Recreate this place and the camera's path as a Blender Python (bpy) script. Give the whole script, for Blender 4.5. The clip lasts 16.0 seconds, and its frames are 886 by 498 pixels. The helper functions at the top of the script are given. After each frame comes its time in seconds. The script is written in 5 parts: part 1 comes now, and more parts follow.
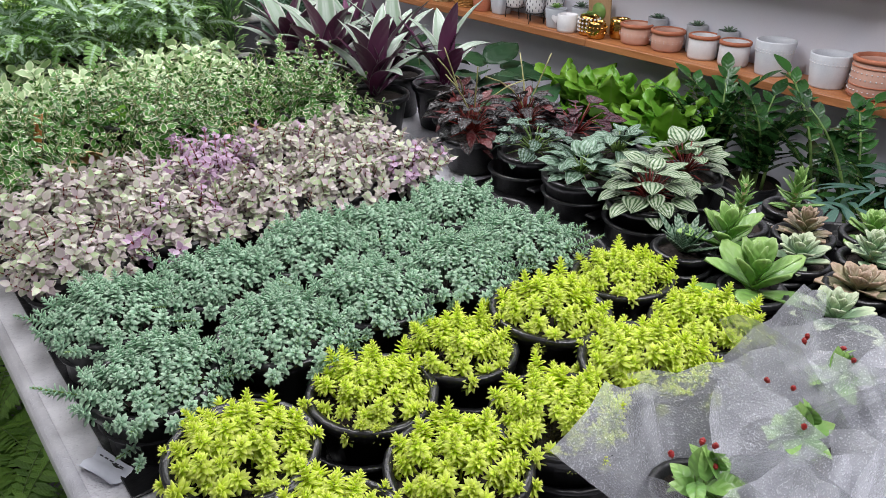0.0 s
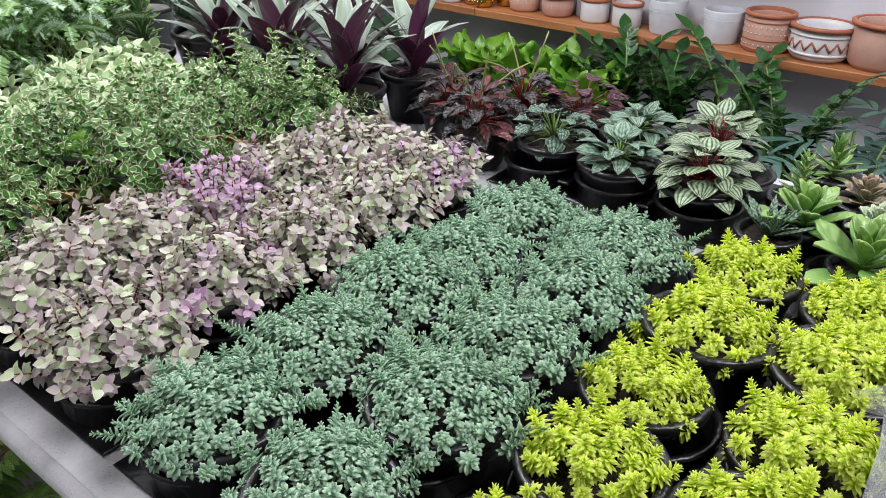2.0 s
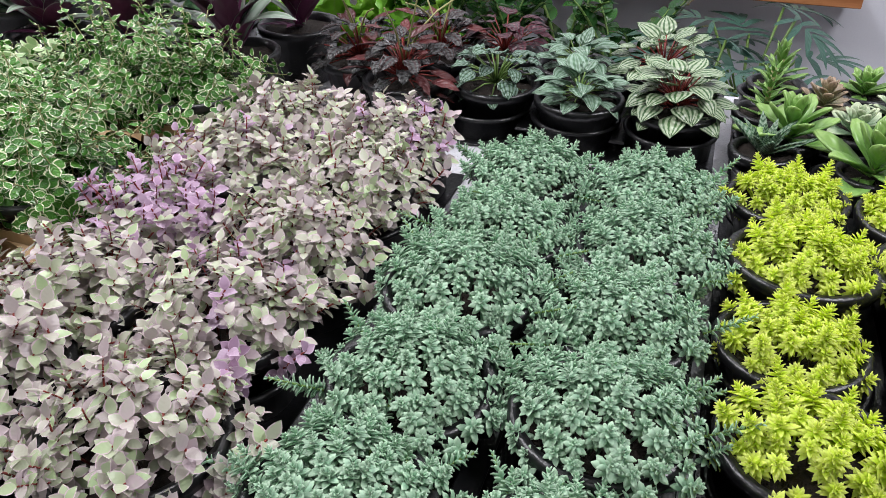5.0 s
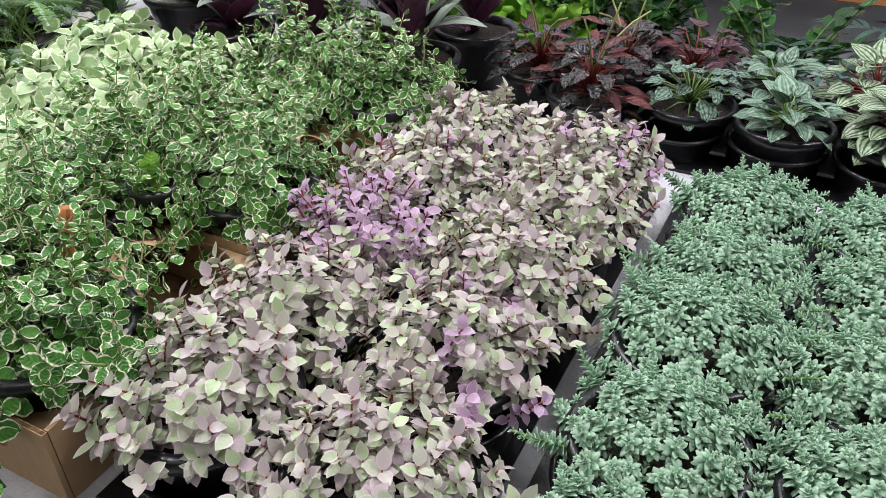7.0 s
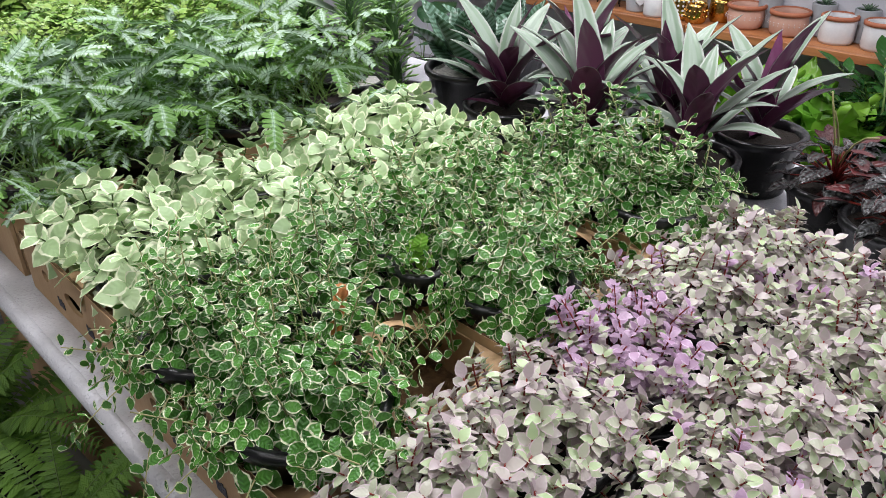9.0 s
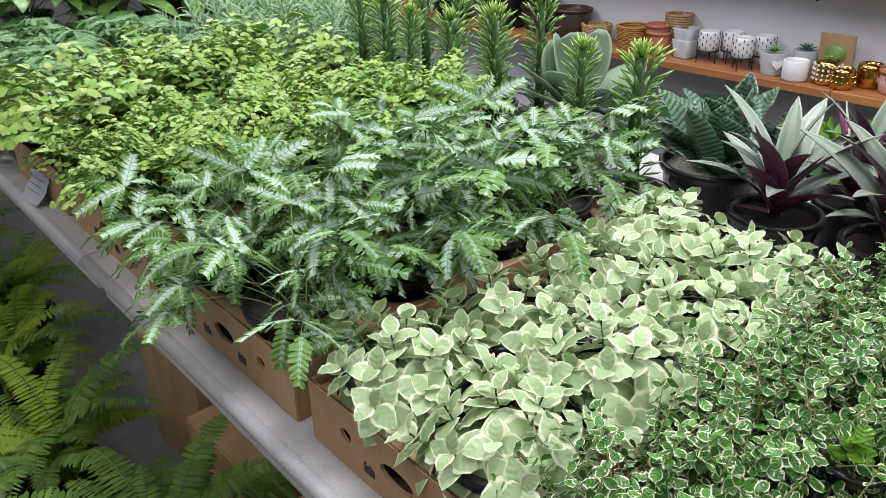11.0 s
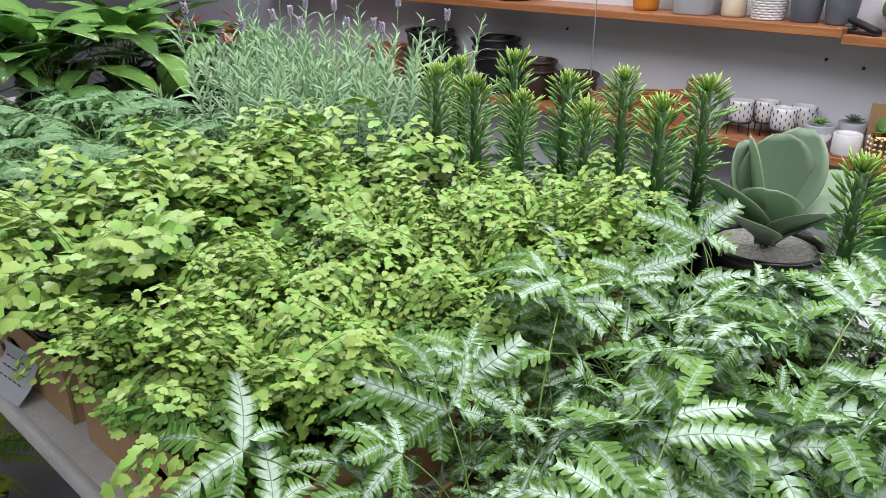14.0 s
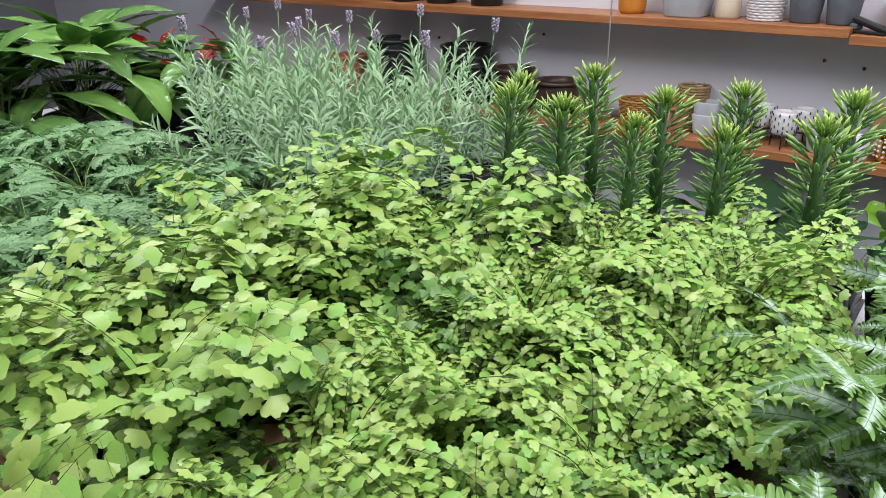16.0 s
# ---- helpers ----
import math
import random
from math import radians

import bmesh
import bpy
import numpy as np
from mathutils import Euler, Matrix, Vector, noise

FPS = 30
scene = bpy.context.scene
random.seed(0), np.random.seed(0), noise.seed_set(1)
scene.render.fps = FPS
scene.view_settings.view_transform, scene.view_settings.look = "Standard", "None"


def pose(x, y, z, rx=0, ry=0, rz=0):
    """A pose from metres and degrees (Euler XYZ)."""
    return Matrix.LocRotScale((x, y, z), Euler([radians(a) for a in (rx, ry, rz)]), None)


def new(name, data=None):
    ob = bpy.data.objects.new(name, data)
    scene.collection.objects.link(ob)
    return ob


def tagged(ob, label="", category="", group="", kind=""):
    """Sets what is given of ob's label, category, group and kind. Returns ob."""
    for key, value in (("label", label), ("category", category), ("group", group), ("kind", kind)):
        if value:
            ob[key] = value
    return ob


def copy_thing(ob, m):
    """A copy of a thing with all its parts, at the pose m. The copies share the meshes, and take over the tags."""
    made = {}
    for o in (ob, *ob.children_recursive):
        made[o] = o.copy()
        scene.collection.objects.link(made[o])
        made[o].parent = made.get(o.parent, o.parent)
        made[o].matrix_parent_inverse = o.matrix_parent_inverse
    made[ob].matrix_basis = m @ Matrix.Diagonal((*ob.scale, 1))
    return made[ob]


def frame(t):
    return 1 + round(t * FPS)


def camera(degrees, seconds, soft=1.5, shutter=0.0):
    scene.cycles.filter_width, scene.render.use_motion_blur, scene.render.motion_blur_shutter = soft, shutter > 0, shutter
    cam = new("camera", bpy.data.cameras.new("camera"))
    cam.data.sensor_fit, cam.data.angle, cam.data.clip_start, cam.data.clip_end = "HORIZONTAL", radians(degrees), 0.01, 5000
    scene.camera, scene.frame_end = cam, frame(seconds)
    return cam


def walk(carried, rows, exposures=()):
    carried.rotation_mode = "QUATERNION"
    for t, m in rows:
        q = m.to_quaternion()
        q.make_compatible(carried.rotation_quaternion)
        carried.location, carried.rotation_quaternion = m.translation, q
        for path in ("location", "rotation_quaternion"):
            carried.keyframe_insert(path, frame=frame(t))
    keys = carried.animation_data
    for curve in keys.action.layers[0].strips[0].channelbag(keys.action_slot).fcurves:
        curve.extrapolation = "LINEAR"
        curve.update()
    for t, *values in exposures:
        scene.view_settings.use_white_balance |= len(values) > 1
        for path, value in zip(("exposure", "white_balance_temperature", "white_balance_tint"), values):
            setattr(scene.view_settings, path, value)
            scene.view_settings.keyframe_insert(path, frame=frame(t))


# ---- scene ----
cam = camera(60.3, 16.0, 0.7)
METRES, EYE, TILT, LEAN, TURN = 2.6, 1.36, -27.13, -0.83, -38.39
ROWS = [
    (0.0, 0.0, 0.0, 0.0, 0.0, 0.0, -0.0),
    (0.5, -0.0269, 0.0256, 0.0103, -0.62, -0.72, 0.12),
    (1.0, -0.0539, 0.0479, 0.0152, -6.52, -1.67, 3.56),
    (1.5, -0.0983, 0.0598, 0.0242, -11.82, -2.7, 6.32),
    (2.0, -0.1264, 0.069, 0.0338, -11.84, -2.86, 6.45),
    (2.5, -0.1479, 0.0835, 0.0383, -12.01, -3.01, 6.4),
    (3.0, -0.1582, 0.1057, 0.049, -12.24, -3.06, 6.27),
    (3.5, -0.1637, 0.1305, 0.0538, -14.55, -3.52, 6.68),
    (6.0, -0.2315, 0.1878, 0.074, -34.28, -13.16, 17.98),
    (6.5, -0.2367, 0.1988, 0.0819, -29.76, -11.59, 15.68),
    (7.0, -0.243, 0.2077, 0.0918, -21.38, -9.04, 11.73),
    (7.5, -0.2422, 0.2106, 0.1009, -13.35, -6.9, 6.54),
    (8.0, -0.2387, 0.2149, 0.1031, -8.97, -5.15, 5.29),
    (10.5, -0.3499, 0.2783, 0.1586, -1.94, 0.01, 2.68),
    (11.0, -0.3967, 0.2967, 0.1757, -1.69, 0.77, 3.01),
    (11.5, -0.4159, 0.3166, 0.1868, -1.74, 1.42, 3.08),
    (12.0, -0.4402, 0.3662, 0.21, -1.98, 2.23, 3.21),
    (12.5, -0.4557, 0.4123, 0.2311, -2.21, 3.05, 3.46),
    (13.0, -0.4686, 0.4379, 0.2431, -2.43, 3.71, 3.42),
    (13.5, -0.4918, 0.4638, 0.2564, -3.9, 3.98, 3.36),
    (14.0, -0.5393, 0.4979, 0.2759, -7.73, 3.9, 4.78),
    (14.5, -0.5776, 0.5261, 0.2887, -12.05, 3.75, 6.94),
    (15.0, -0.592, 0.5428, 0.2957, -12.88, 3.7, 7.17),
    (15.5, -0.6094, 0.5719, 0.3078, -13.18, 3.54, 7.46),
    (16.0, -0.6309, 0.6138, 0.3304, -13.35, 3.58, 8.08),
]
walk(cam, [(t, pose(0, 0, EYE, TILT, LEAN, TURN) @ pose(METRES * x, METRES * y, METRES * z, 90 + pitch, roll, yaw)) for t, x, y, z, yaw, pitch, roll in ROWS])

# ---------------------------------------------------------------- light
world = bpy.data.worlds.new("world")
scene.world = world
world.use_nodes = True
world.node_tree.nodes["Background"].inputs[0].default_value = (0.75, 0.82, 0.9, 1)
world.node_tree.nodes["Background"].inputs[1].default_value = 0.3


def area(x, y, z, sx, sy, watts, col=(1, 1, 1)):
    lamp = bpy.data.lights.new("ceiling_lamp", "AREA")
    lamp.shape, lamp.size, lamp.size_y, lamp.energy, lamp.color = "RECTANGLE", sx, sy, watts, col
    ob = new("ceiling_lamp", lamp)
    ob.matrix_world = pose(x, y, z)
    return ob


for ly, watts in ((-0.4, 60), (2.0, 56), (4.6, 60)):
    area(0.9, ly, 2.86, 1.6, 0.5, watts, (0.96, 0.95, 1.0))
area(2.3, 2.6, 2.86, 0.4, 5.6, 56, (0.97, 0.96, 1.0))
area(-1.2, 2.2, 2.86, 0.4, 4.0, 30, (1.0, 0.97, 0.96))
scene.view_settings.exposure = -0.07


# ---------------------------------------------------------------- materials
def nodes_of(name):
    m = bpy.data.materials.new(name)
    m.use_nodes = True
    return m, m.node_tree.nodes, m.node_tree.links, m.node_tree.nodes["Principled BSDF"]


def lin(c):
    return (*c, 1)


def mathn(n, l, op, a, b=None, clamp=False):
    nd = n.new("ShaderNodeMath")
    nd.operation, nd.use_clamp = op, clamp
    for i, v in enumerate((a, b)):
        if v is None:
            continue
        if isinstance(v, (int, float)):
            nd.inputs[i].default_value = v
        else:
            l.new(v, nd.inputs[i])
    return nd.outputs[0]


def mixn(n, l, fac, a, b):
    nd = n.new("ShaderNodeMix")
    nd.data_type = "RGBA"
    for sock, v in ((nd.inputs[0], fac), (nd.inputs[6], a), (nd.inputs[7], b)):
        if isinstance(v, (int, float)):
            sock.default_value = v
        elif isinstance(v, tuple):
            sock.default_value = lin(v) if len(v) == 3 else v
        else:
            l.new(v, sock)
    return nd.outputs[2]


def noisen(n, l, vec, scale, detail=3.0):
    nd = n.new("ShaderNodeTexNoise")
    nd.inputs["Scale"].default_value, nd.inputs["Detail"].default_value = scale, detail
    if vec is not None:
        l.new(vec, nd.inputs["Vector"])
    return nd.outputs[0]


def rampn(n, l, fac, lo, hi):
    nd = n.new("ShaderNodeMapRange")
    l.new(fac, nd.inputs[0])
    nd.inputs[1].default_value, nd.inputs[2].default_value = lo, hi
    return nd.outputs[0]


def solid(name, col, col2=None, rough=0.5, scale=12.0, fine=90.0, bump=0.15, metal=0.0, vary=0.1, stretch=(1, 1, 1), trans=0.0, coat=0.0):
    """A surface in two tones, with broad stains, fine grain and relief."""
    m, n, l, b = nodes_of(name)
    tc = n.new("ShaderNodeTexCoord")
    mp = n.new("ShaderNodeMapping")
    mp.inputs["Scale"].default_value = stretch
    l.new(tc.outputs["Object"], mp.inputs[0])
    broad, grain = noisen(n, l, mp.outputs[0], scale), noisen(n, l, mp.outputs[0], fine, 4)
    col2 = col2 or tuple(c * 0.7 for c in col)
    c = mixn(n, l, rampn(n, l, mathn(n, l, "ADD", mathn(n, l, "MULTIPLY", broad, 0.7), mathn(n, l, "MULTIPLY", grain, 0.3)), 0.35, 0.65), col, col2)
    hs = n.new("ShaderNodeHueSaturation")
    oi = n.new("ShaderNodeObjectInfo")
    l.new(mathn(n, l, "ADD", mathn(n, l, "MULTIPLY", oi.outputs["Random"], 2 * vary), 1 - vary), hs.inputs["Value"])
    l.new(c, hs.inputs["Color"])
    l.new(hs.outputs[0], b.inputs["Base Color"])
    b.inputs["Roughness"].default_value, b.inputs["Metallic"].default_value = rough, metal
    b.inputs["Transmission Weight"].default_value = trans
    b.inputs["Coat Weight"].default_value = coat
    bp = n.new("ShaderNodeBump")
    bp.inputs["Strength"].default_value, bp.inputs["Distance"].default_value = bump, 0.003
    l.new(grain, bp.inputs["Height"])
    l.new(bp.outputs[0], b.inputs["Normal"])
    return m


def leafy(name, base, base2=None, edge=None, edge_at=0.75, mid=None, mid_w=0.12, stripes=None, stripe_n=5.0, along=False, tip=None, rough=0.4, vary=0.25, thin=0.25, patch=0.0, bump=0.3, veins=26.0, spec=0.5):
    """A leaf: two greens by leaf, a margin, a midrib, bands along the side veins, a pale tip; a little light comes through."""
    m, n, l, b = nodes_of(name)
    uv = n.new("ShaderNodeUVMap")
    sp = n.new("ShaderNodeSeparateXYZ")
    l.new(uv.outputs[0], sp.inputs[0])
    across = mathn(n, l, "ABSOLUTE", mathn(n, l, "SUBTRACT", mathn(n, l, "MULTIPLY", sp.outputs[0], 2.0), 1.0))
    geo, oi, tc = n.new("ShaderNodeNewGeometry"), n.new("ShaderNodeObjectInfo"), n.new("ShaderNodeTexCoord")
    rnd = mathn(n, l, "FRACT", mathn(n, l, "ADD", geo.outputs["Random Per Island"], mathn(n, l, "MULTIPLY", oi.outputs["Random"], 7.3)))
    blotch = noisen(n, l, tc.outputs["Object"], 60.0, 3)
    base2 = base2 or tuple(c * 0.6 for c in base)
    c = mixn(n, l, rnd, base, base2)
    if patch:
        c = mixn(n, l, mathn(n, l, "MULTIPLY", rampn(n, l, blotch, 0.45, 0.7), patch), c, base2)
    if tip:
        c = mixn(n, l, rampn(n, l, sp.outputs[1], 0.45, 1.0), c, tip)
    if stripes:
        ph = mathn(n, l, "ADD", mathn(n, l, "MULTIPLY", sp.outputs[1], stripe_n * 6.283), mathn(n, l, "MULTIPLY", across, -4.0))
        if along:
            ph = mathn(n, l, "ADD", mathn(n, l, "MULTIPLY", across, stripe_n * 3.14), mathn(n, l, "MULTIPLY", sp.outputs[1], 1.5))
        band = rampn(n, l, mathn(n, l, "ADD", mathn(n, l, "SINE", ph), mathn(n, l, "MULTIPLY", blotch, 0.8)), -0.1, 0.7)
        c = mixn(n, l, band, c, stripes)
    if mid:
        c = mixn(n, l, rampn(n, l, mathn(n, l, "ADD", across, mathn(n, l, "MULTIPLY", blotch, 0.2)), mid_w + 0.22, mid_w), c, mid)
    if edge:
        c = mixn(n, l, rampn(n, l, mathn(n, l, "ADD", across, mathn(n, l, "MULTIPLY", mathn(n, l, "SUBTRACT", blotch, 0.5), 0.7)), edge_at, edge_at + 0.12), c, edge)
    hs = n.new("ShaderNodeHueSaturation")
    l.new(mathn(n, l, "ADD", mathn(n, l, "MULTIPLY", rnd, vary), 1 - vary / 2), hs.inputs["Value"])
    l.new(c, hs.inputs["Color"])
    l.new(hs.outputs[0], b.inputs["Base Color"])
    b.inputs["Roughness"].default_value = rough
    b.inputs["Specular IOR Level"].default_value = spec
    vn = mathn(n, l, "SINE", mathn(n, l, "ADD", mathn(n, l, "MULTIPLY", sp.outputs[1], veins), mathn(n, l, "MULTIPLY", across, -6.0)))
    bp = n.new("ShaderNodeBump")
    bp.inputs["Strength"].default_value, bp.inputs["Distance"].default_value = bump, 0.0015
    l.new(mathn(n, l, "ADD", vn, blotch), bp.inputs["Height"])
    l.new(bp.outputs[0], b.inputs["Normal"])
    if thin:
        tr, mx = n.new("ShaderNodeBsdfTranslucent"), n.new("ShaderNodeMixShader")
        l.new(hs.outputs[0], tr.inputs[0])
        mx.inputs[0].default_value = thin
        l.new(b.outputs[0], mx.inputs[1])
        l.new(tr.outputs[0], mx.inputs[2])
        l.new(mx.outputs[0], n["Material Output"].inputs[0])
    return m


def silvery(name):
    """A lobed fern leaflet: silver from the midrib out into the lobes, green lobe ends, a thin dark midrib."""
    m = leafy(name, (0.075, 0.18, 0.03), (0.13, 0.26, 0.05), rough=0.5, thin=0.06, bump=0.35, veins=60, spec=0.3)
    n, l = m.node_tree.nodes, m.node_tree.links
    hs = next(k for k in n if k.type == "HUE_SAT")
    old = hs.inputs["Color"].links[0].from_socket
    sp = next(k for k in n if k.type == "SEPXYZ")
    geo = next(k for k in n if k.type == "NEW_GEOMETRY")
    tc = next(k for k in n if k.type == "TEX_COORD")
    across = mathn(n, l, "ABSOLUTE", mathn(n, l, "SUBTRACT", mathn(n, l, "MULTIPLY", sp.outputs[0], 2.0), 1.0))
    streak = mathn(n, l, "MULTIPLY", mathn(n, l, "SUBTRACT", noisen(n, l, tc.outputs["Object"], 260.0, 3), 0.5), 0.7)
    reach = mathn(n, l, "ADD", mathn(n, l, "MULTIPLY", geo.outputs["Random Per Island"], 0.52), 0.08)
    f = rampn(n, l, mathn(n, l, "SUBTRACT", mathn(n, l, "ADD", reach, streak), across), -0.16, 0.24)
    c = mixn(n, l, mathn(n, l, "MULTIPLY", f, 0.92), old, (0.47, 0.61, 0.49))
    c = mixn(n, l, mathn(n, l, "MULTIPLY", rampn(n, l, across, 0.05, 0.02), 0.75), c, (0.08, 0.18, 0.10))
    l.new(c, hs.inputs["Color"])
    return m


def wet_steel(name):
    """Pale painted sheet covered with small round water drops."""
    m = solid(name, (0.64, 0.63, 0.66), (0.50, 0.50, 0.54), 0.24, 9.0, 190, 0.3, vary=0)
    n, l = m.node_tree.nodes, m.node_tree.links
    tc = next(k for k in n if k.type == "TEX_COORD")
    bp = next(k for k in n if k.type == "BUMP")
    vo = n.new("ShaderNodeTexVoronoi")
    vo.inputs["Scale"].default_value = 240.0
    l.new(tc.outputs["Object"], vo.inputs["Vector"])
    size = mathn(n, l, "MULTIPLY", noisen(n, l, tc.outputs["Object"], 16.0, 2), 0.75)
    drop = mathn(n, l, "SUBTRACT", size, vo.outputs["Distance"], True)
    b2 = n.new("ShaderNodeBump")
    b2.inputs["Strength"].default_value, b2.inputs["Distance"].default_value = 0.5, 0.004
    l.new(drop, b2.inputs["Height"])
    l.new(bp.outputs[0], b2.inputs["Normal"])
    l.new(b2.outputs[0], n["Principled BSDF"].inputs["Normal"])
    return m


M = {}
M["wall"] = solid("wall_paint", (0.70, 0.70, 0.76), (0.64, 0.64, 0.70), 0.75, 2.0, 160, 0.12, vary=0)
# dark grey for the unseen walls, so that they bounce less fill light
M["wall2"] = solid("low_bounce_wall", (0.26, 0.26, 0.28), (0.21, 0.21, 0.23), 0.75, 2.0, 160, 0.12, vary=0)
M["ceiling"] = solid("ceiling_paint", (0.6, 0.6, 0.6), (0.54, 0.54, 0.54), 0.8, 2.0, 120, 0.1, vary=0)
M["floor"] = solid("floor_screed", (0.34, 0.34, 0.35), (0.24, 0.24, 0.25), 0.45, 3.0, 80, 0.1, vary=0)
M["table"] = wet_steel("painted_steel")
M["plastic"] = solid("black_plastic", (0.006, 0.006, 0.007), (0.012, 0.012, 0.013), 0.3, 20, 150, 0.3)
M["soil"] = solid("potting_soil", (0.03, 0.02, 0.014), (0.012, 0.009, 0.007), 0.95, 60, 240, 1.0)
M["gravel"] = solid("white_gravel", (0.62, 0.6, 0.56), (0.3, 0.29, 0.27), 0.8, 160, 300, 1.0)
M["card"] = solid("corrugated_cardboard", (0.54, 0.36, 0.20), (0.42, 0.26, 0.13), 0.7, 14, 200, 0.2, stretch=(1, 1, 0.3))
# dark card for the cut edges, and for shade inside the boxes
M["card_edge_shade"] = solid("cut_edge_and_shaded_card", (0.2, 0.11, 0.05), (0.1, 0.055, 0.025), 0.9, 120, 300, 0.6)
M["wood"] = solid("varnished_pine", (0.45, 0.19, 0.075), (0.28, 0.1, 0.035), 0.4, 6, 60, 0.25, stretch=(6, 0.5, 6))
M["terra"] = solid("terracotta", (0.42, 0.15, 0.08), (0.33, 0.11, 0.06), 0.7, 20, 160, 0.2)
M["blush"] = solid("blush_clay", (0.62, 0.38, 0.30), (0.55, 0.31, 0.24), 0.65, 16, 160, 0.2)
M["white"] = solid("white_ceramic", (0.72, 0.71, 0.72), (0.62, 0.61, 0.63), 0.35, 16, 120, 0.1)
M["grey"] = solid("grey_cement", (0.42, 0.44, 0.47), (0.34, 0.36, 0.39), 0.6, 20, 180, 0.25)
M["pale"] = solid("pale_cement", (0.60, 0.62, 0.66), (0.50, 0.52, 0.56), 0.6, 20, 180, 0.25)
M["slate"] = solid("slate_plastic", (0.10, 0.11, 0.13), (0.07, 0.08, 0.1), 0.45, 20, 160, 0.2)
M["gold"] = solid("gold_glaze", (0.75, 0.48, 0.16), (0.55, 0.32, 0.08), 0.18, 30, 100, 0.1, metal=1.0)
M["wicker"] = solid("golden_wicker", (0.5, 0.26, 0.07), (0.3, 0.14, 0.03), 0.6, 60, 200, 0.5)
M["straw"] = solid("woven_straw", (0.52, 0.38, 0.2), (0.36, 0.24, 0.11), 0.7, 60, 200, 0.5)
M["cream"] = solid("cream_ceramic", (0.66, 0.58, 0.45), (0.55, 0.47, 0.35), 0.5, 20, 140, 0.15)
M["orange"] = solid("orange_glaze", (0.6, 0.25, 0.04), (0.5, 0.2, 0.03), 0.25, 20, 100, 0.1)
M["brownbowl"] = solid("dark_brown_clay", (0.06, 0.03, 0.02), (0.03, 0.018, 0.012), 0.4, 20, 160, 0.2)
M["iron"] = solid("black_iron", (0.015, 0.015, 0.016), None, 0.4, 30, 200, 0.1)
M["ink"] = solid("dark_ink", (0.05, 0.05, 0.07), None, 0.6, 30, 200, 0.0)
M["pink"] = solid("pink_paint", (0.65, 0.3, 0.38), None, 0.4, 30, 120, 0.05)
M["olive"] = solid("olive_paint", (0.2, 0.2, 0.08), None, 0.4, 30, 120, 0.05)
M["paper"] = solid("wet_paper", (0.62, 0.64, 0.72), (0.52, 0.54, 0.62), 0.5, 12, 90, 0.1)
M["stem_red"] = solid("red_stem", (0.24, 0.025, 0.018), (0.14, 0.018, 0.014), 0.38, 30, 120, 0.1)
M["stem_green"] = solid("green_stem", (0.16, 0.26, 0.06), (0.1, 0.18, 0.04), 0.45, 30, 120, 0.1)
M["stem_black"] = solid("wiry_black_stem", (0.02, 0.012, 0.01), None, 0.35, 30, 120, 0.1)
M["stem_pale"] = solid("pale_stem", (0.34, 0.33, 0.14), (0.24, 0.23, 0.09), 0.5, 30, 120, 0.1)
M["twig"] = solid("orange_wood_stick", (0.42, 0.16, 0.03), (0.3, 0.1, 0.02), 0.7, 40, 160, 0.4, stretch=(4, 4, 0.4))

M["y_sedum"] = leafy("golden_stonecrop", (0.84, 0.93, 0.17), (0.77, 0.89, 0.12), tip=(0.92, 0.97, 0.33), rough=0.5, thin=0.55, bump=0.05)
M["b_sedum"] = leafy("blue_stonecrop", (0.40, 0.60, 0.42), (0.31, 0.52, 0.36), tip=(0.52, 0.70, 0.52), rough=0.45, thin=0.25, bump=0.05)
M["callisia"] = leafy("pink_turtle_vine", (0.61, 0.48, 0.53), (0.40, 0.52, 0.28), edge=(0.65, 0.52, 0.57), edge_at=0.74, rough=0.34, thin=0.2, patch=0.3, bump=0.06, vary=0.4)
M["callisia_p"] = leafy("purple_turtle_vine", (0.54, 0.38, 0.52), (0.42, 0.26, 0.40), edge=(0.62, 0.45, 0.60), edge_at=0.75, rough=0.36, thin=0.2, patch=0.3, bump=0.08)
M["ficus"] = leafy("variegated_creeping_fig", (0.045, 0.16, 0.025), (0.09, 0.26, 0.04), edge=(0.76, 0.80, 0.54), edge_at=0.73, rough=0.26, thin=0.1)
M["plect"] = leafy("cuban_oregano", (0.33, 0.48, 0.23), (0.44, 0.57, 0.31), edge=(0.79, 0.83, 0.60), edge_at=0.66, rough=0.48, thin=0.15, bump=0.15)
M["pteris"] = silvery("silver_brake_fern")
M["pteris_d"] = leafy("green_brake_fern", (0.07, 0.2, 0.04), (0.1, 0.26, 0.05), rough=0.4, thin=0.2)
# one fern in two tones: shade of low fronds, light on upper ones
M["adiant"] = leafy("maidenhair", (0.13, 0.28, 0.045), (0.06, 0.16, 0.025), vary=0.4, rough=0.42, thin=0.03, bump=0.05)
M["adiant_l"] = leafy("top_lit_maidenhair", (0.40, 0.56, 0.13), (0.16, 0.33, 0.055), vary=0.4, rough=0.42, thin=0.06, bump=0.05)
M["rhoeo_top"] = leafy("striped_oyster_plant", (0.20, 0.29, 0.20), (0.26, 0.34, 0.25), edge=(0.44, 0.46, 0.42), edge_at=0.80, stripes=(0.31, 0.38, 0.31), stripe_n=2.0, along=True, rough=0.34, thin=0.05, veins=0)
M["rhoeo_low"] = leafy("purple_underside", (0.13, 0.03, 0.085), (0.19, 0.045, 0.13), rough=0.36, thin=0.1)
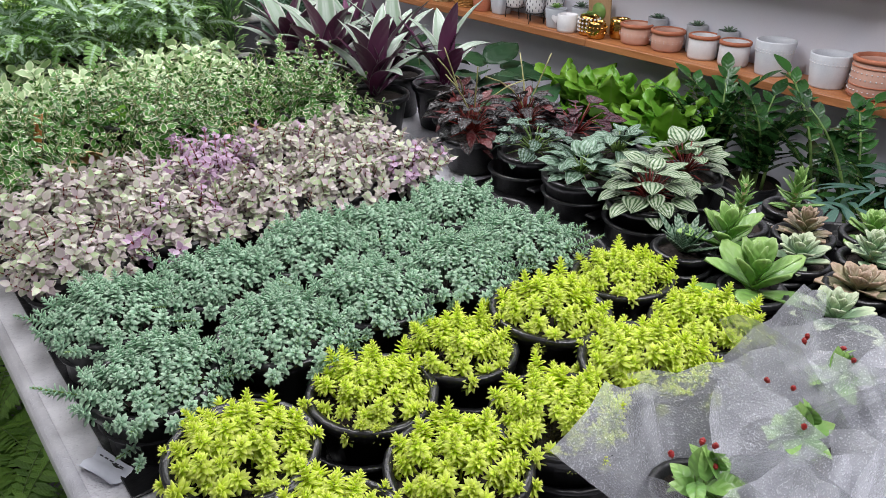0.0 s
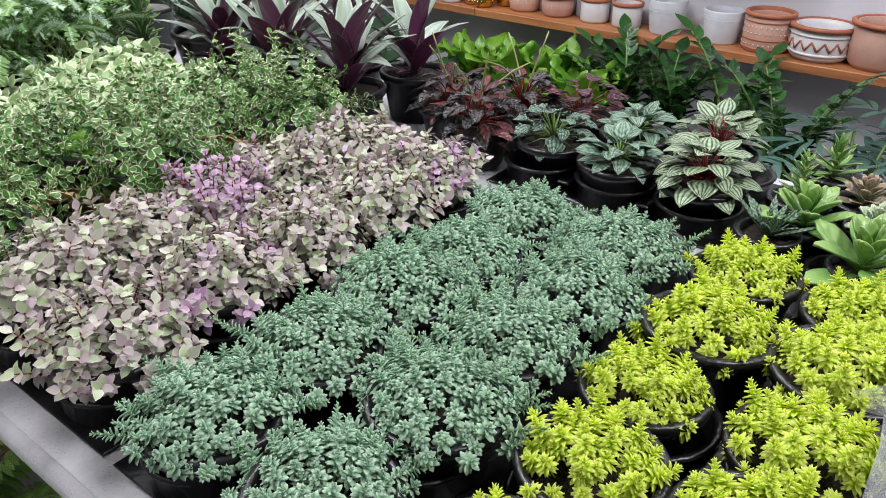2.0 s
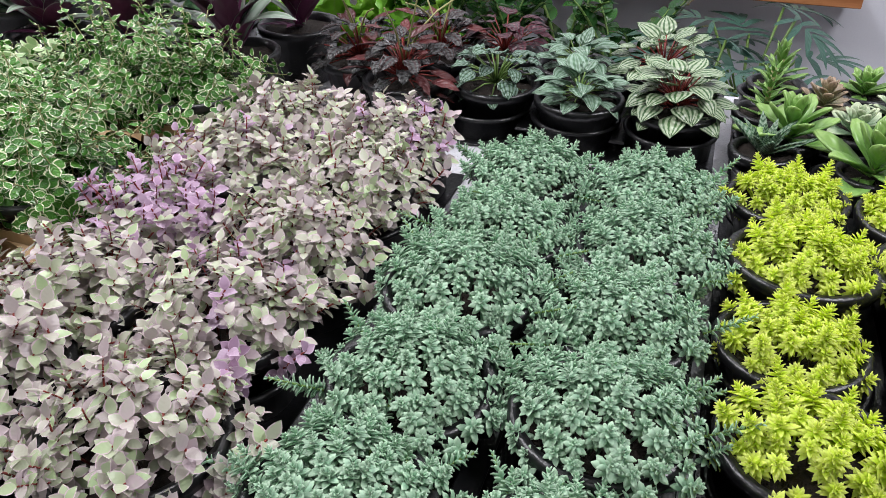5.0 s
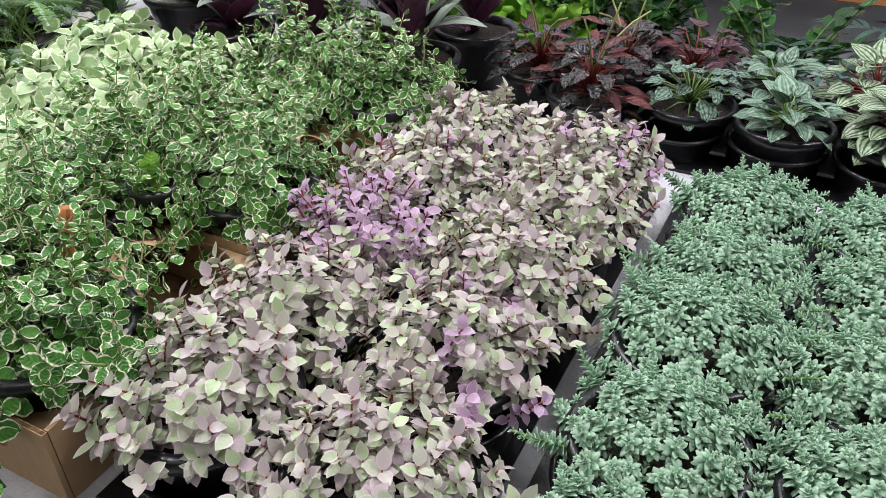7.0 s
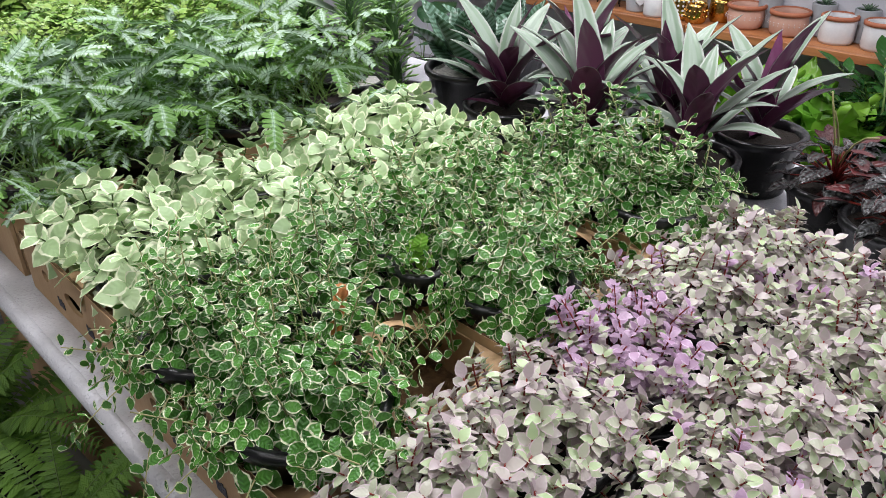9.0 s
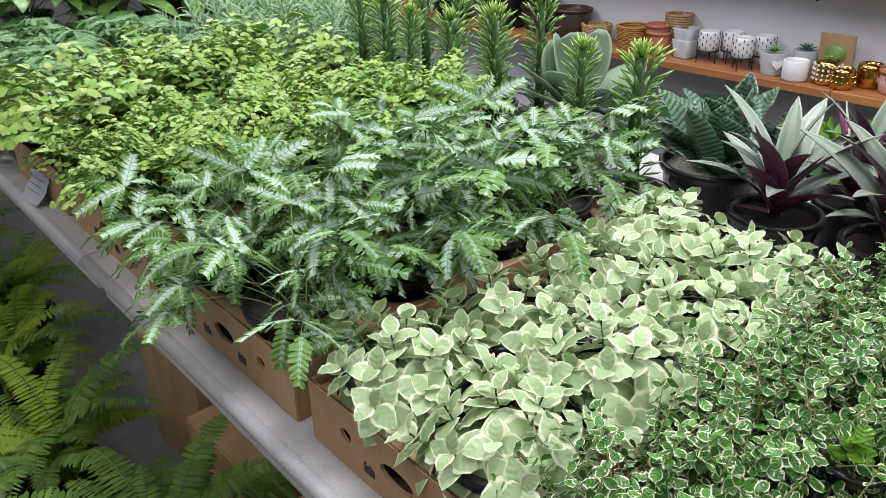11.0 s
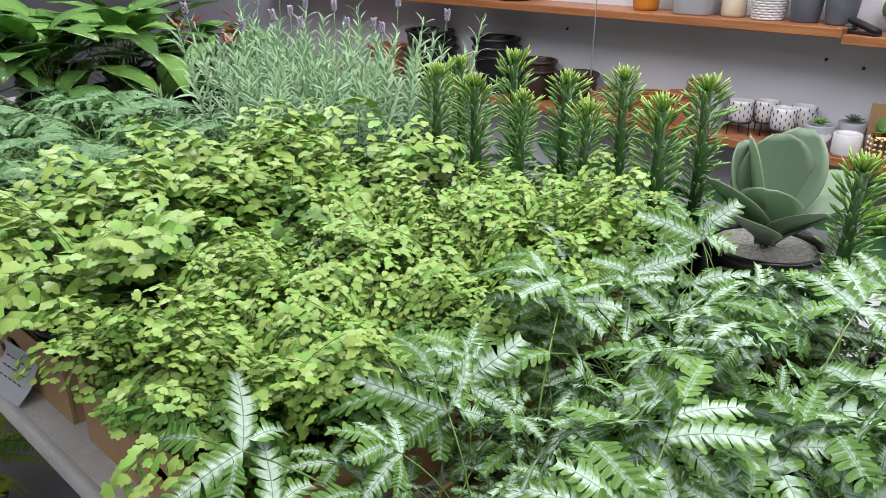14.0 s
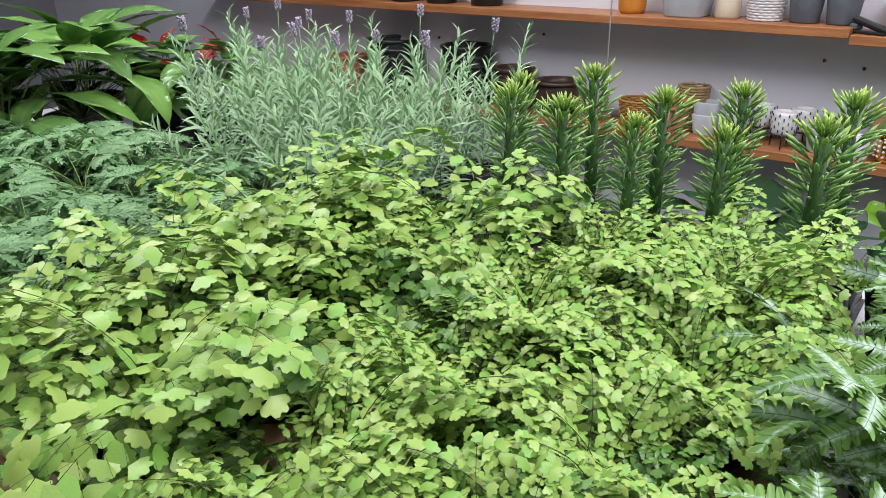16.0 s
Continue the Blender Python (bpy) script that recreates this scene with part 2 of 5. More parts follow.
M["pep_em"] = leafy("ripple_peperomia", (0.03, 0.08, 0.035), (0.05, 0.11, 0.05), stripes=(0.20, 0.29, 0.24), stripe_n=5, along=True, rough=0.35, thin=0.05, bump=0.8)
M["pep_si"] = leafy("silver_peperomia", (0.07, 0.15, 0.08), (0.10, 0.19, 0.11), stripes=(0.26, 0.37, 0.29), stripe_n=4, along=True, mid=(0.04, 0.11, 0.04), mid_w=0.05, rough=0.35, thin=0.08, bump=0.5)
M["pep_wm"] = leafy("watermelon_peperomia", (0.035, 0.10, 0.03), (0.06, 0.14, 0.04), stripes=(0.38, 0.45, 0.31), stripe_n=5, along=True, rough=0.32, thin=0.05, bump=0.4)
M["pep_red"] = leafy("red_ripple_peperomia", (0.022, 0.02, 0.021), (0.045, 0.016, 0.018), stripes=(0.075, 0.08, 0.08), stripe_n=4, along=True, rough=0.3, thin=0.02, bump=0.9)
M["pep_und"] = leafy("red_leaf_back", (0.06, 0.009, 0.01), (0.10, 0.012, 0.012), rough=0.4, thin=0.1)
M["mag"] = leafy("magenta_leaf", (0.12, 0.015, 0.035), (0.07, 0.01, 0.02), stripes=(0.04, 0.02, 0.025), stripe_n=4, along=True, rough=0.35, thin=0.05, bump=0.8)
M["zz"] = leafy("glossy_dark_leaf", (0.02, 0.07, 0.02), (0.035, 0.11, 0.025), rough=0.16, thin=0.05)
M["nest"] = leafy("birds_nest_fern", (0.24, 0.48, 0.05), (0.14, 0.36, 0.035), mid=(0.3, 0.45, 0.1), mid_w=0.02, rough=0.25, thin=0.3)
M["dark"] = leafy("broad_dark_leaf", (0.02, 0.06, 0.025), (0.03, 0.09, 0.035), rough=0.35, thin=0.05)
M["phil"] = leafy("blue_green_philodendron", (0.08, 0.17, 0.13), (0.05, 0.12, 0.09), rough=0.4, thin=0.1)
M["succ_g"] = leafy("green_succulent", (0.20, 0.38, 0.09), (0.13, 0.29, 0.06), tip=(0.28, 0.44, 0.13), rough=0.32, thin=0.1)
M["succ_b"] = leafy("grey_succulent", (0.30, 0.42, 0.25), (0.20, 0.33, 0.19), tip=(0.48, 0.54, 0.36), rough=0.5, thin=0.05)
M["succ_p"] = leafy("pinkish_succulent", (0.24, 0.22, 0.13), (0.18, 0.2, 0.1), tip=(0.36, 0.25, 0.18), rough=0.45, thin=0.02)
M["haw"] = leafy("striped_haworthia", (0.04, 0.11, 0.05), (0.03, 0.08, 0.04), stripes=(0.2, 0.28, 0.2), stripe_n=9, rough=0.4, thin=0)
M["eve"] = leafy("eves_needle", (0.14, 0.30, 0.075), (0.19, 0.37, 0.10), tip=(0.27, 0.44, 0.14), rough=0.35, thin=0.05)
M["eve_top"] = leafy("young_needles", (0.2, 0.36, 0.06), (0.15, 0.3, 0.05), tip=(0.36, 0.5, 0.1), rough=0.35, thin=0.05)
M["eve_stem"] = solid("knobbly_green_stem", (0.05, 0.13, 0.03), (0.03, 0.08, 0.02), 0.4, 40, 120, 0.4)
M["kal"] = leafy("paddle_plant", (0.26, 0.37, 0.25), (0.32, 0.43, 0.30), edge=(0.34, 0.39, 0.26), edge_at=0.93, rough=0.42, thin=0.35, veins=0)
M["snake"] = leafy("banded_snake_plant", (0.022, 0.065, 0.028), (0.03, 0.085, 0.035), stripes=(0.12, 0.21, 0.15), stripe_n=15, rough=0.3, thin=0)
M["lav"] = leafy("silver_lavender", (0.40, 0.57, 0.35), (0.29, 0.46, 0.25), rough=0.6, thin=0.1)
M["lav_fl"] = leafy("lavender_flower", (0.46, 0.4, 0.55), (0.4, 0.34, 0.42), rough=0.6, thin=0.1)
M["bfern"] = leafy("blue_green_fern", (0.14, 0.29, 0.11), (0.20, 0.37, 0.16), rough=0.5, thin=0.2)
M["spath"] = leafy("peace_lily", (0.12, 0.27, 0.07), (0.17, 0.34, 0.07), mid=(0.24, 0.38, 0.12), mid_w=0.02, rough=0.3, thin=0.2)
M["red"] = leafy("red_flower", (0.36, 0.015, 0.015), (0.24, 0.012, 0.01), rough=0.35, thin=0.1)
M["boston"] = leafy("sword_fern", (0.13, 0.27, 0.045), (0.20, 0.37, 0.06), rough=0.5, thin=0.3)
M["boston_l"] = leafy("yellow_green_sword_fern", (0.40, 0.52, 0.05), (0.28, 0.43, 0.04), rough=0.5, thin=0.3)


def wrap_material():
    m, n, l, b = nodes_of("cellophane")
    b.inputs["Base Color"].default_value = (0.70, 0.71, 0.76, 1)
    b.inputs["Roughness"].default_value = 0.16
    tr, mx, tc = n.new("ShaderNodeBsdfTransparent"), n.new("ShaderNodeMixShader"), n.new("ShaderNodeTexCoord")
    drops = noisen(n, l, tc.outputs["Object"], 480.0, 2)
    haze = noisen(n, l, tc.outputs["Object"], 14.0, 3)
    fac = mathn(n, l, "ADD", mathn(n, l, "MULTIPLY", rampn(n, l, drops, 0.56, 0.66), 0.3), mathn(n, l, "MULTIPLY", rampn(n, l, haze, 0.42, 0.74), 0.3), True)
    l.new(mathn(n, l, "ADD", fac, 0.36, True), mx.inputs[0])
    l.new(tr.outputs[0], mx.inputs[1])
    l.new(b.outputs[0], mx.inputs[2])
    bp = n.new("ShaderNodeBump")
    bp.inputs["Strength"].default_value, bp.inputs["Distance"].default_value = 0.7, 0.003
    l.new(drops, bp.inputs["Height"])
    l.new(bp.outputs[0], b.inputs["Normal"])
    l.new(mx.outputs[0], n["Material Output"].inputs[0])
    return m


M["wrap"] = wrap_material()


# ---------------------------------------------------------------- mesh tools
class Geo:
    """Collects pieces (vertices, faces, one uv a vertex) into one mesh."""

    def __init__(self):
        self.v, self.f, self.uv, self.mi = [], [], [], []

    def add(self, piece, m=None, mat=0):
        vs, fs, uv = piece
        k = len(self.v)
        self.v += [tuple(m @ Vector(p)) for p in vs] if m is not None else list(vs)
        self.f += [tuple(i + k for i in f) for f in fs]
        self.uv += list(uv)
        self.mi += [mat] * len(fs)
        return self

    def mesh(self, name, mats, smooth=True):
        me = bpy.data.meshes.new(name)
        me.from_pydata(self.v, [], self.f)
        lay = me.uv_layers.new(name="UVMap")
        idx = np.empty(len(me.loops), dtype=np.int32)
        me.loops.foreach_get("vertex_index", idx)
        lay.data.foreach_set("uv", np.array(self.uv, dtype=np.float32)[idx].ravel())
        for mt in mats if isinstance(mats, (list, tuple)) else [mats]:
            me.materials.append(mt)
        me.polygons.foreach_set("material_index", self.mi)
        me.polygons.foreach_set("use_smooth", [smooth] * len(self.f))
        me.update()
        return me


def part(name, data, parent, label="", m=None):
    ob = new(name, data)
    ob.parent = parent
    if m is not None:
        ob.matrix_basis = m
    return tagged(ob, label, kind="stuff" if "shoot" in name else "")


def thing(name, label, category, group="", m=None, data=None, kind=""):
    ob = new(name, data)
    if m is not None:
        ob.matrix_basis = m
    return tagged(ob, label, category, group, kind)


PROF = {
    "ovate": lambda v: max(0.0, math.sin(math.pi * v ** 0.75)) ** 0.8,
    "round": lambda v: max(0.0, 1 - (2 * v - 1) ** 2) ** 0.5,
    "lance": lambda v: max(0.0, math.sin(math.pi * (0.08 + 0.92 * v) ** 0.9)) ** 0.7 if v < 0.999 else 0.0,
    "strap": lambda v: min(1.0, 0.75 + v) * (1 - v ** 5) * (1 - 0.35 * v),
    "paddle": lambda v: 0.3 + 0.7 * math.sin(math.pi / 2 * v / 0.6) ** 2 if v < 0.6 else max(0.0, 1 - ((v - 0.6) / 0.405) ** 2) ** 0.5,
    "spear": lambda v: (0.55 + 0.45 * min(1.0, v * 3)) * (1 - v ** 2.5),
}


def blade(L, W, prof="ovate", ny=5, nx=2, fold=0.2, curl=0.0, wave=0.0, thick=0.0):
    """A leaf along +y with its face up. curl bends it down by that many degrees to its tip; fold lifts the margins."""
    vs, fs, uv = [], [], []
    y = z = a = 0.0
    for j in range(ny + 1):
        t = j / ny
        w = W * 0.5 * PROF[prof](min(max(t, 0.02), 0.995))
        for i in range(nx + 1):
            u = 2 * i / nx - 1
            ripple = wave * W * math.sin(t * 19 + i * 2.1) * abs(u)
            vs.append((u * w, y, z + fold * abs(u) * w + ripple))
            uv.append((0.5 + 0.5 * u, t))
        y += L / ny * math.cos(a)
        z += L / ny * math.sin(a)
        a -= radians(curl) / ny
    k = nx + 1
    for j in range(ny):
        for i in range(nx):
            fs.append((j * k + i, j * k + i + 1, (j + 1) * k + i + 1, (j + 1) * k + i))
    if thick:
        n0 = len(vs)
        vs += [(x, yy, zz - thick * (1 - 0.6 * abs(2 * q[0] - 1))) for (x, yy, zz), q in zip(vs, uv)]
        uv += uv[:n0]
        fs += [tuple(i + n0 for i in reversed(f)) for f in fs]
        rim = [i for i in range(k)] + [j * k + nx for j in range(1, ny + 1)] + [ny * k + i for i in range(nx - 1, -1, -1)] + [j * k for j in range(ny - 1, 0, -1)]
        for a0, a1 in zip(rim, rim[1:] + rim[:1]):
            fs.append((a1, a0, a0 + n0, a1 + n0))
    return vs, fs, uv


def plump(L, W, T, sides=4):
    """A fleshy little leaf: a stretched bud along +y."""
    vs, fs, uv = [(0, 0, 0)], [], [(0.5, 0)]
    for t, w in ((0.35, 0.9), (0.75, 1.0)):
        for i in range(sides):
            a = 2 * math.pi * i / sides
            vs.append((0.5 * W * w * math.cos(a), L * t, 0.5 * T * w * math.sin(a)))
            uv.append((0.5, t))
    vs.append((0, L, 0.1 * T))
    uv.append((0.5, 1))
    for i in range(sides):
        j = (i + 1) % sides
        fs += [(0, 1 + j, 1 + i), (1 + i, 1 + j, 1 + sides + j, 1 + sides + i), (1 + sides + i, 1 + sides + j, 1 + 2 * sides)]
    return vs, fs, uv


def tube(pts, r, sides=5, r2=None):
    vs, fs, uv = [], [], []
    n = len(pts)
    r2 = r if r2 is None else r2
    for j, p in enumerate(pts):
        d = Vector(pts[min(j + 1, n - 1)]) - Vector(pts[max(j - 1, 0)])
        q = d.to_track_quat("Z", "Y").to_matrix()
        rr = r + (r2 - r) * j / (n - 1)
        for i in range(sides):
            a = 2 * math.pi * i / sides
            vs.append(tuple(Vector(p) + q @ Vector((rr * math.cos(a), rr * math.sin(a), 0))))
            uv.append((0.5, j / (n - 1)))
    for j in range(n - 1):
        for i in range(sides):
            k = (i + 1) % sides
            fs.append((j * sides + i, j * sides + k, (j + 1) * sides + k, (j + 1) * sides + i))
    fs.append(tuple((n - 1) * sides + i for i in range(sides)))
    fs.append(tuple(reversed(range(sides))))
    return vs, fs, uv


def lathe(prof, seg=24, square=0.0):
    """Turns (radius, height) pairs round z; square pulls the ring towards a rounded square."""
    vs, fs, uv = [], [], []
    for j, (r, z) in enumerate(prof):
        for i in range(seg):
            a = 2 * math.pi * i / seg
            c, s = math.cos(a), math.sin(a)
            k = 1 / max(abs(c), abs(s)) if square else 1
            k = 1 + (k - 1) * square
            vs.append((r * k * c, r * k * s, z))
            uv.append((i / seg, j / max(1, len(prof) - 1)))
    for j in range(len(prof) - 1):
        for i in range(seg):
            k = (i + 1) % seg
            fs.append((j * seg + i, j * seg + k, (j + 1) * seg + k, (j + 1) * seg + i))
    return vs, fs, uv


def slab(x0, x1, y0, y1, z0, z1, bev=0.0):
    b = min(bev, 0.45 * (x1 - x0), 0.45 * (y1 - y0), 0.45 * (z1 - z0))
    vs = []
    for z, e in ((z0, b), (z0 + b, 0), (z1 - b, 0), (z1, b)) if b else ((z0, 0), (z1, 0)):
        vs += [(x0 + e, y0 + e, z), (x1 - e, y0 + e, z), (x1 - e, y1 - e, z), (x0 + e, y1 - e, z)]
    n = len(vs) // 4
    fs = [(3, 2, 1, 0), tuple(4 * n - 4 + i for i in range(4))]
    for j in range(n - 1):
        for i in range(4):
            k = (i + 1) % 4
            fs.append((4 * j + i, 4 * j + k, 4 * j + 4 + k, 4 * j + 4 + i))
    return vs, fs, [(0.5, 0.5)] * len(vs)


def aim(x, y, z, yaw=0, pitch=0, roll=0, s=1.0):
    """Puts a leaf that lies along +y at a place, turned to yaw, raised by pitch."""
    return Matrix.Translation((x, y, z)) @ Matrix.Rotation(radians(yaw), 4, "Z") @ Matrix.Rotation(radians(pitch), 4, "X") @ Matrix.Rotation(radians(roll), 4, "Y") @ Matrix.Scale(s, 4)


R = random.Random(7)
U = R.uniform
T = 0.755          # table top


# ---------------------------------------------------------------- setting
def box_structure(name, dims, mat, label, category):
    ob = new(name, Geo().add(slab(*dims)).mesh(name, mat, False))
    return tagged(ob, label, category, kind="structure")


XW = 3.32
box_structure("floor", (-2.6, XW + 0.2, -3.2, 9.2, -0.1, 0), M["floor"], "plain grey screed floor of the shop", "floor")
box_structure("wall_east", (XW, XW + 0.2, -3, 9, 0, 2.9), M["wall"], "pale lilac-grey painted wall behind the shelves", "wall")
# three unseen walls added to close the room; their dark grey limits fill
box_structure("wall_west", (-2.6, -2.4, -3, 9, 0, 2.9), M["wall2"], "unseen wall across the aisle, dark grey to cut bounce light", "wall")
box_structure("wall_south", (-2.6, XW + 0.2, -3.2, -3, 0, 2.9), M["wall2"], "unseen end wall of the shop, dark grey to cut bounce light", "wall")
box_structure("wall_north", (-2.6, XW + 0.2, 9, 9.2, 0, 2.9), M["wall2"], "unseen far wall of the shop, dark grey to cut bounce light", "wall")
box_structure("ceiling", (-2.6, XW + 0.2, -3.2, 9.2, 2.9, 3.0), M["ceiling"], "white painted ceiling", "ceiling")


# ---------------------------------------------------------------- table
def bench(y0, y1, x0=0.085, x1=1.34):
    b = thing("display_table", "long wet pale steel plant table with a rolled lip", "table", "plant tables", pose(0, 0, 0))
    part("tabletop", Geo().add(slab(x0, x1, y0, y1, T - 0.03, T, 0.002)).mesh("tabletop", M["table"], False), b)
    part("lip", Geo().add(tube([(x0 - 0.004, y0, T - 0.012), (x0 - 0.004, (y0 + y1) / 2, T - 0.012), (x0 - 0.004, y1, T - 0.012)], 0.013, 10)).mesh("lip", M["table"]), b, "rounded steel lip")
    part("apron", Geo().add(slab(x0 + 0.012, x0 + 0.03, y0 + 0.02, y1 - 0.02, T - 0.09, T - 0.03, 0.002)).mesh("apron", M["table"], False), b)
    for x in (x0 + 0.4, x1 - 0.06):
        for y in (y0 + 0.05, y1 - 0.06):
            part("leg", Geo().add(slab(x - 0.02, x + 0.02, y - 0.02, y + 0.02, 0, T - 0.03, 0.003)).mesh("leg", M["table"], False), b)


bench(-0.9, 1.33)
bench(1.336, 2.78)
bench(2.786, 5.4)


# ---------------------------------------------------------------- pots, trays, boxes
def pot_mesh(r, h, mat, seg=24, square=0.0, lip=0.006, taper=0.78, wall=0.004):
    p = [(0.001, 0.0), (r * taper - 0.004, 0.0), (r * taper, 0.004), (r - 0.002, h - 0.016), (r + lip - 0.002, h - 0.015), (r + lip, h - 0.003), (r + lip - 0.003, h), (r - wall, h - 0.001), (r - wall - 0.003, h - 0.02), (r * taper - wall, 0.01), (0.001, 0.008)]
    return Geo().add(lathe(p, seg, square)).mesh("pot", mat)


def soil_mesh(r, z, mat):
    g = Geo()
    vs, fs, uv = [(0, 0, z + 0.006)], [], [(0.5, 0.5)]
    for j, k in enumerate((0.5, 1.0)):
        for i in range(16):
            a = 2 * math.pi * i / 16
            vs.append((r * k * math.cos(a), r * k * math.sin(a), z + U(-0.003, 0.004)))
            uv.append((0.5, 0.5))
    for i in range(16):
        k = (i + 1) % 16
        fs += [(0, 1 + i, 1 + k), (1 + i, 17 + i, 17 + k, 1 + k)]
    return g.add((vs, fs, uv)).mesh("soil", mat)


POT = pot_mesh(0.068, 0.078, M["plastic"])
SOIL = soil_mesh(0.062, 0.064, M["soil"])
POTB = pot_mesh(0.075, 0.105, M["plastic"])
SOILB = soil_mesh(0.069, 0.092, M["soil"])
POTS_SEED, SOIL_SEED = pot_mesh(0.028, 0.05, M["plastic"], 16), soil_mesh(0.023, 0.042, M["soil"])


def potted(name, label, category, group, pot=POT, soil=SOIL, pot_label="black plastic pot"):
    e = thing(name, label, category, group)
    part("pot", pot, e, pot_label)
    part("soil", soil, e)
    return e


CUPS = {}


def cup_mesh(r):
    """One cup of a carrier tray: a rolled rim, a sloping wall and a ring that the pot stands in."""
    if r not in CUPS:
        p = [(r * 0.62, 0.004), (r * 0.86, 0.002), (r * 0.9, 0.006), (r - 0.006, 0.036), (r, 0.038), (r + 0.002, 0.042), (r - 0.002, 0.045), (r - 0.008, 0.042), (r * 0.86, 0.012), (r * 0.62, 0.008), (r * 0.62, 0.004)]
        CUPS[r] = Geo().add(lathe(p, 26)).mesh("cup", M["plastic"])
    return CUPS[r]


def tray(x0, x1, y0, y1, nx, ny):
    """A black carrier tray: a thin floor, a round cup for each pot, webs that join the cups."""
    t = thing("carrier_tray", "wet black plastic carrier tray with round cups", "tray", "carrier trays", pose(x0, y0, T + 0.001))
    w, d = x1 - x0, y1 - y0
    cw, cd = w / nx, d / ny
    r = round(min(cw, cd) / 2 - 0.004, 3)
    part("base", Geo().add(slab(0.004, w - 0.004, 0.004, d - 0.004, 0, 0.004, 0.001)).mesh("base", M["plastic"], False), t)
    for i in range(nx):
        for j in range(ny):
            part("cup", cup_mesh(r), t, "", pose((i + 0.5) * cw, (j + 0.5) * cd, 0))
    for j in range(1, ny):
        part("web", Geo().add(slab(0.03, w - 0.03, cd * j - 0.012, cd * j + 0.012, 0.026, 0.032, 0.002)).mesh("web", M["plastic"], False), t)
    return t


def panel_with_slot(length, h, th, slots):
    """An upright board along x with oblong holes right through it: (x, z, half width, half height)."""
    g, n = Geo(), 16
    xs = [0.0] + [v for s in slots for v in (s[0] - s[2] - 0.008, s[0] + s[2] + 0.008)] + [length]
    for a, b in zip(xs[::2], xs[1::2]):
        g.add(slab(a, b, 0, th, 0, h))
    for cx, cz, hw, hh in slots:
        x0, x1 = cx - hw - 0.008, cx + hw + 0.008
        ring = []
        for i in range(n):
            a = 2 * math.pi * i / n
            ring.append((cx + hw * math.cos(a), cz + hh * math.sin(a)))
        outer = []
        for i in range(n):
            a = 2 * math.pi * i / n
            c, s = math.cos(a), math.sin(a)
            k = 1 / max(abs(c), abs(s))
            outer.append((cx + (x1 - cx) * c * k, (cz + (h - cz) * s * k) if s > 0 else cz + cz * s * k))
        vs, fs = [], []
        for y in (0, th):
            vs += [(p[0], y, p[1]) for p in ring] + [(p[0], y, p[1]) for p in outer]
        for i in range(n):
            k = (i + 1) % n
            fs += [(i, n + i, n + k, k), (2 * n + i, 2 * n + k, 3 * n + k, 3 * n + i), (i, k, 2 * n + k, 2 * n + i), (n + i, 3 * n + i, 3 * n + k, n + k)]
        g.add((vs, fs, [(0.5, 0.5)] * len(vs)))
    return g


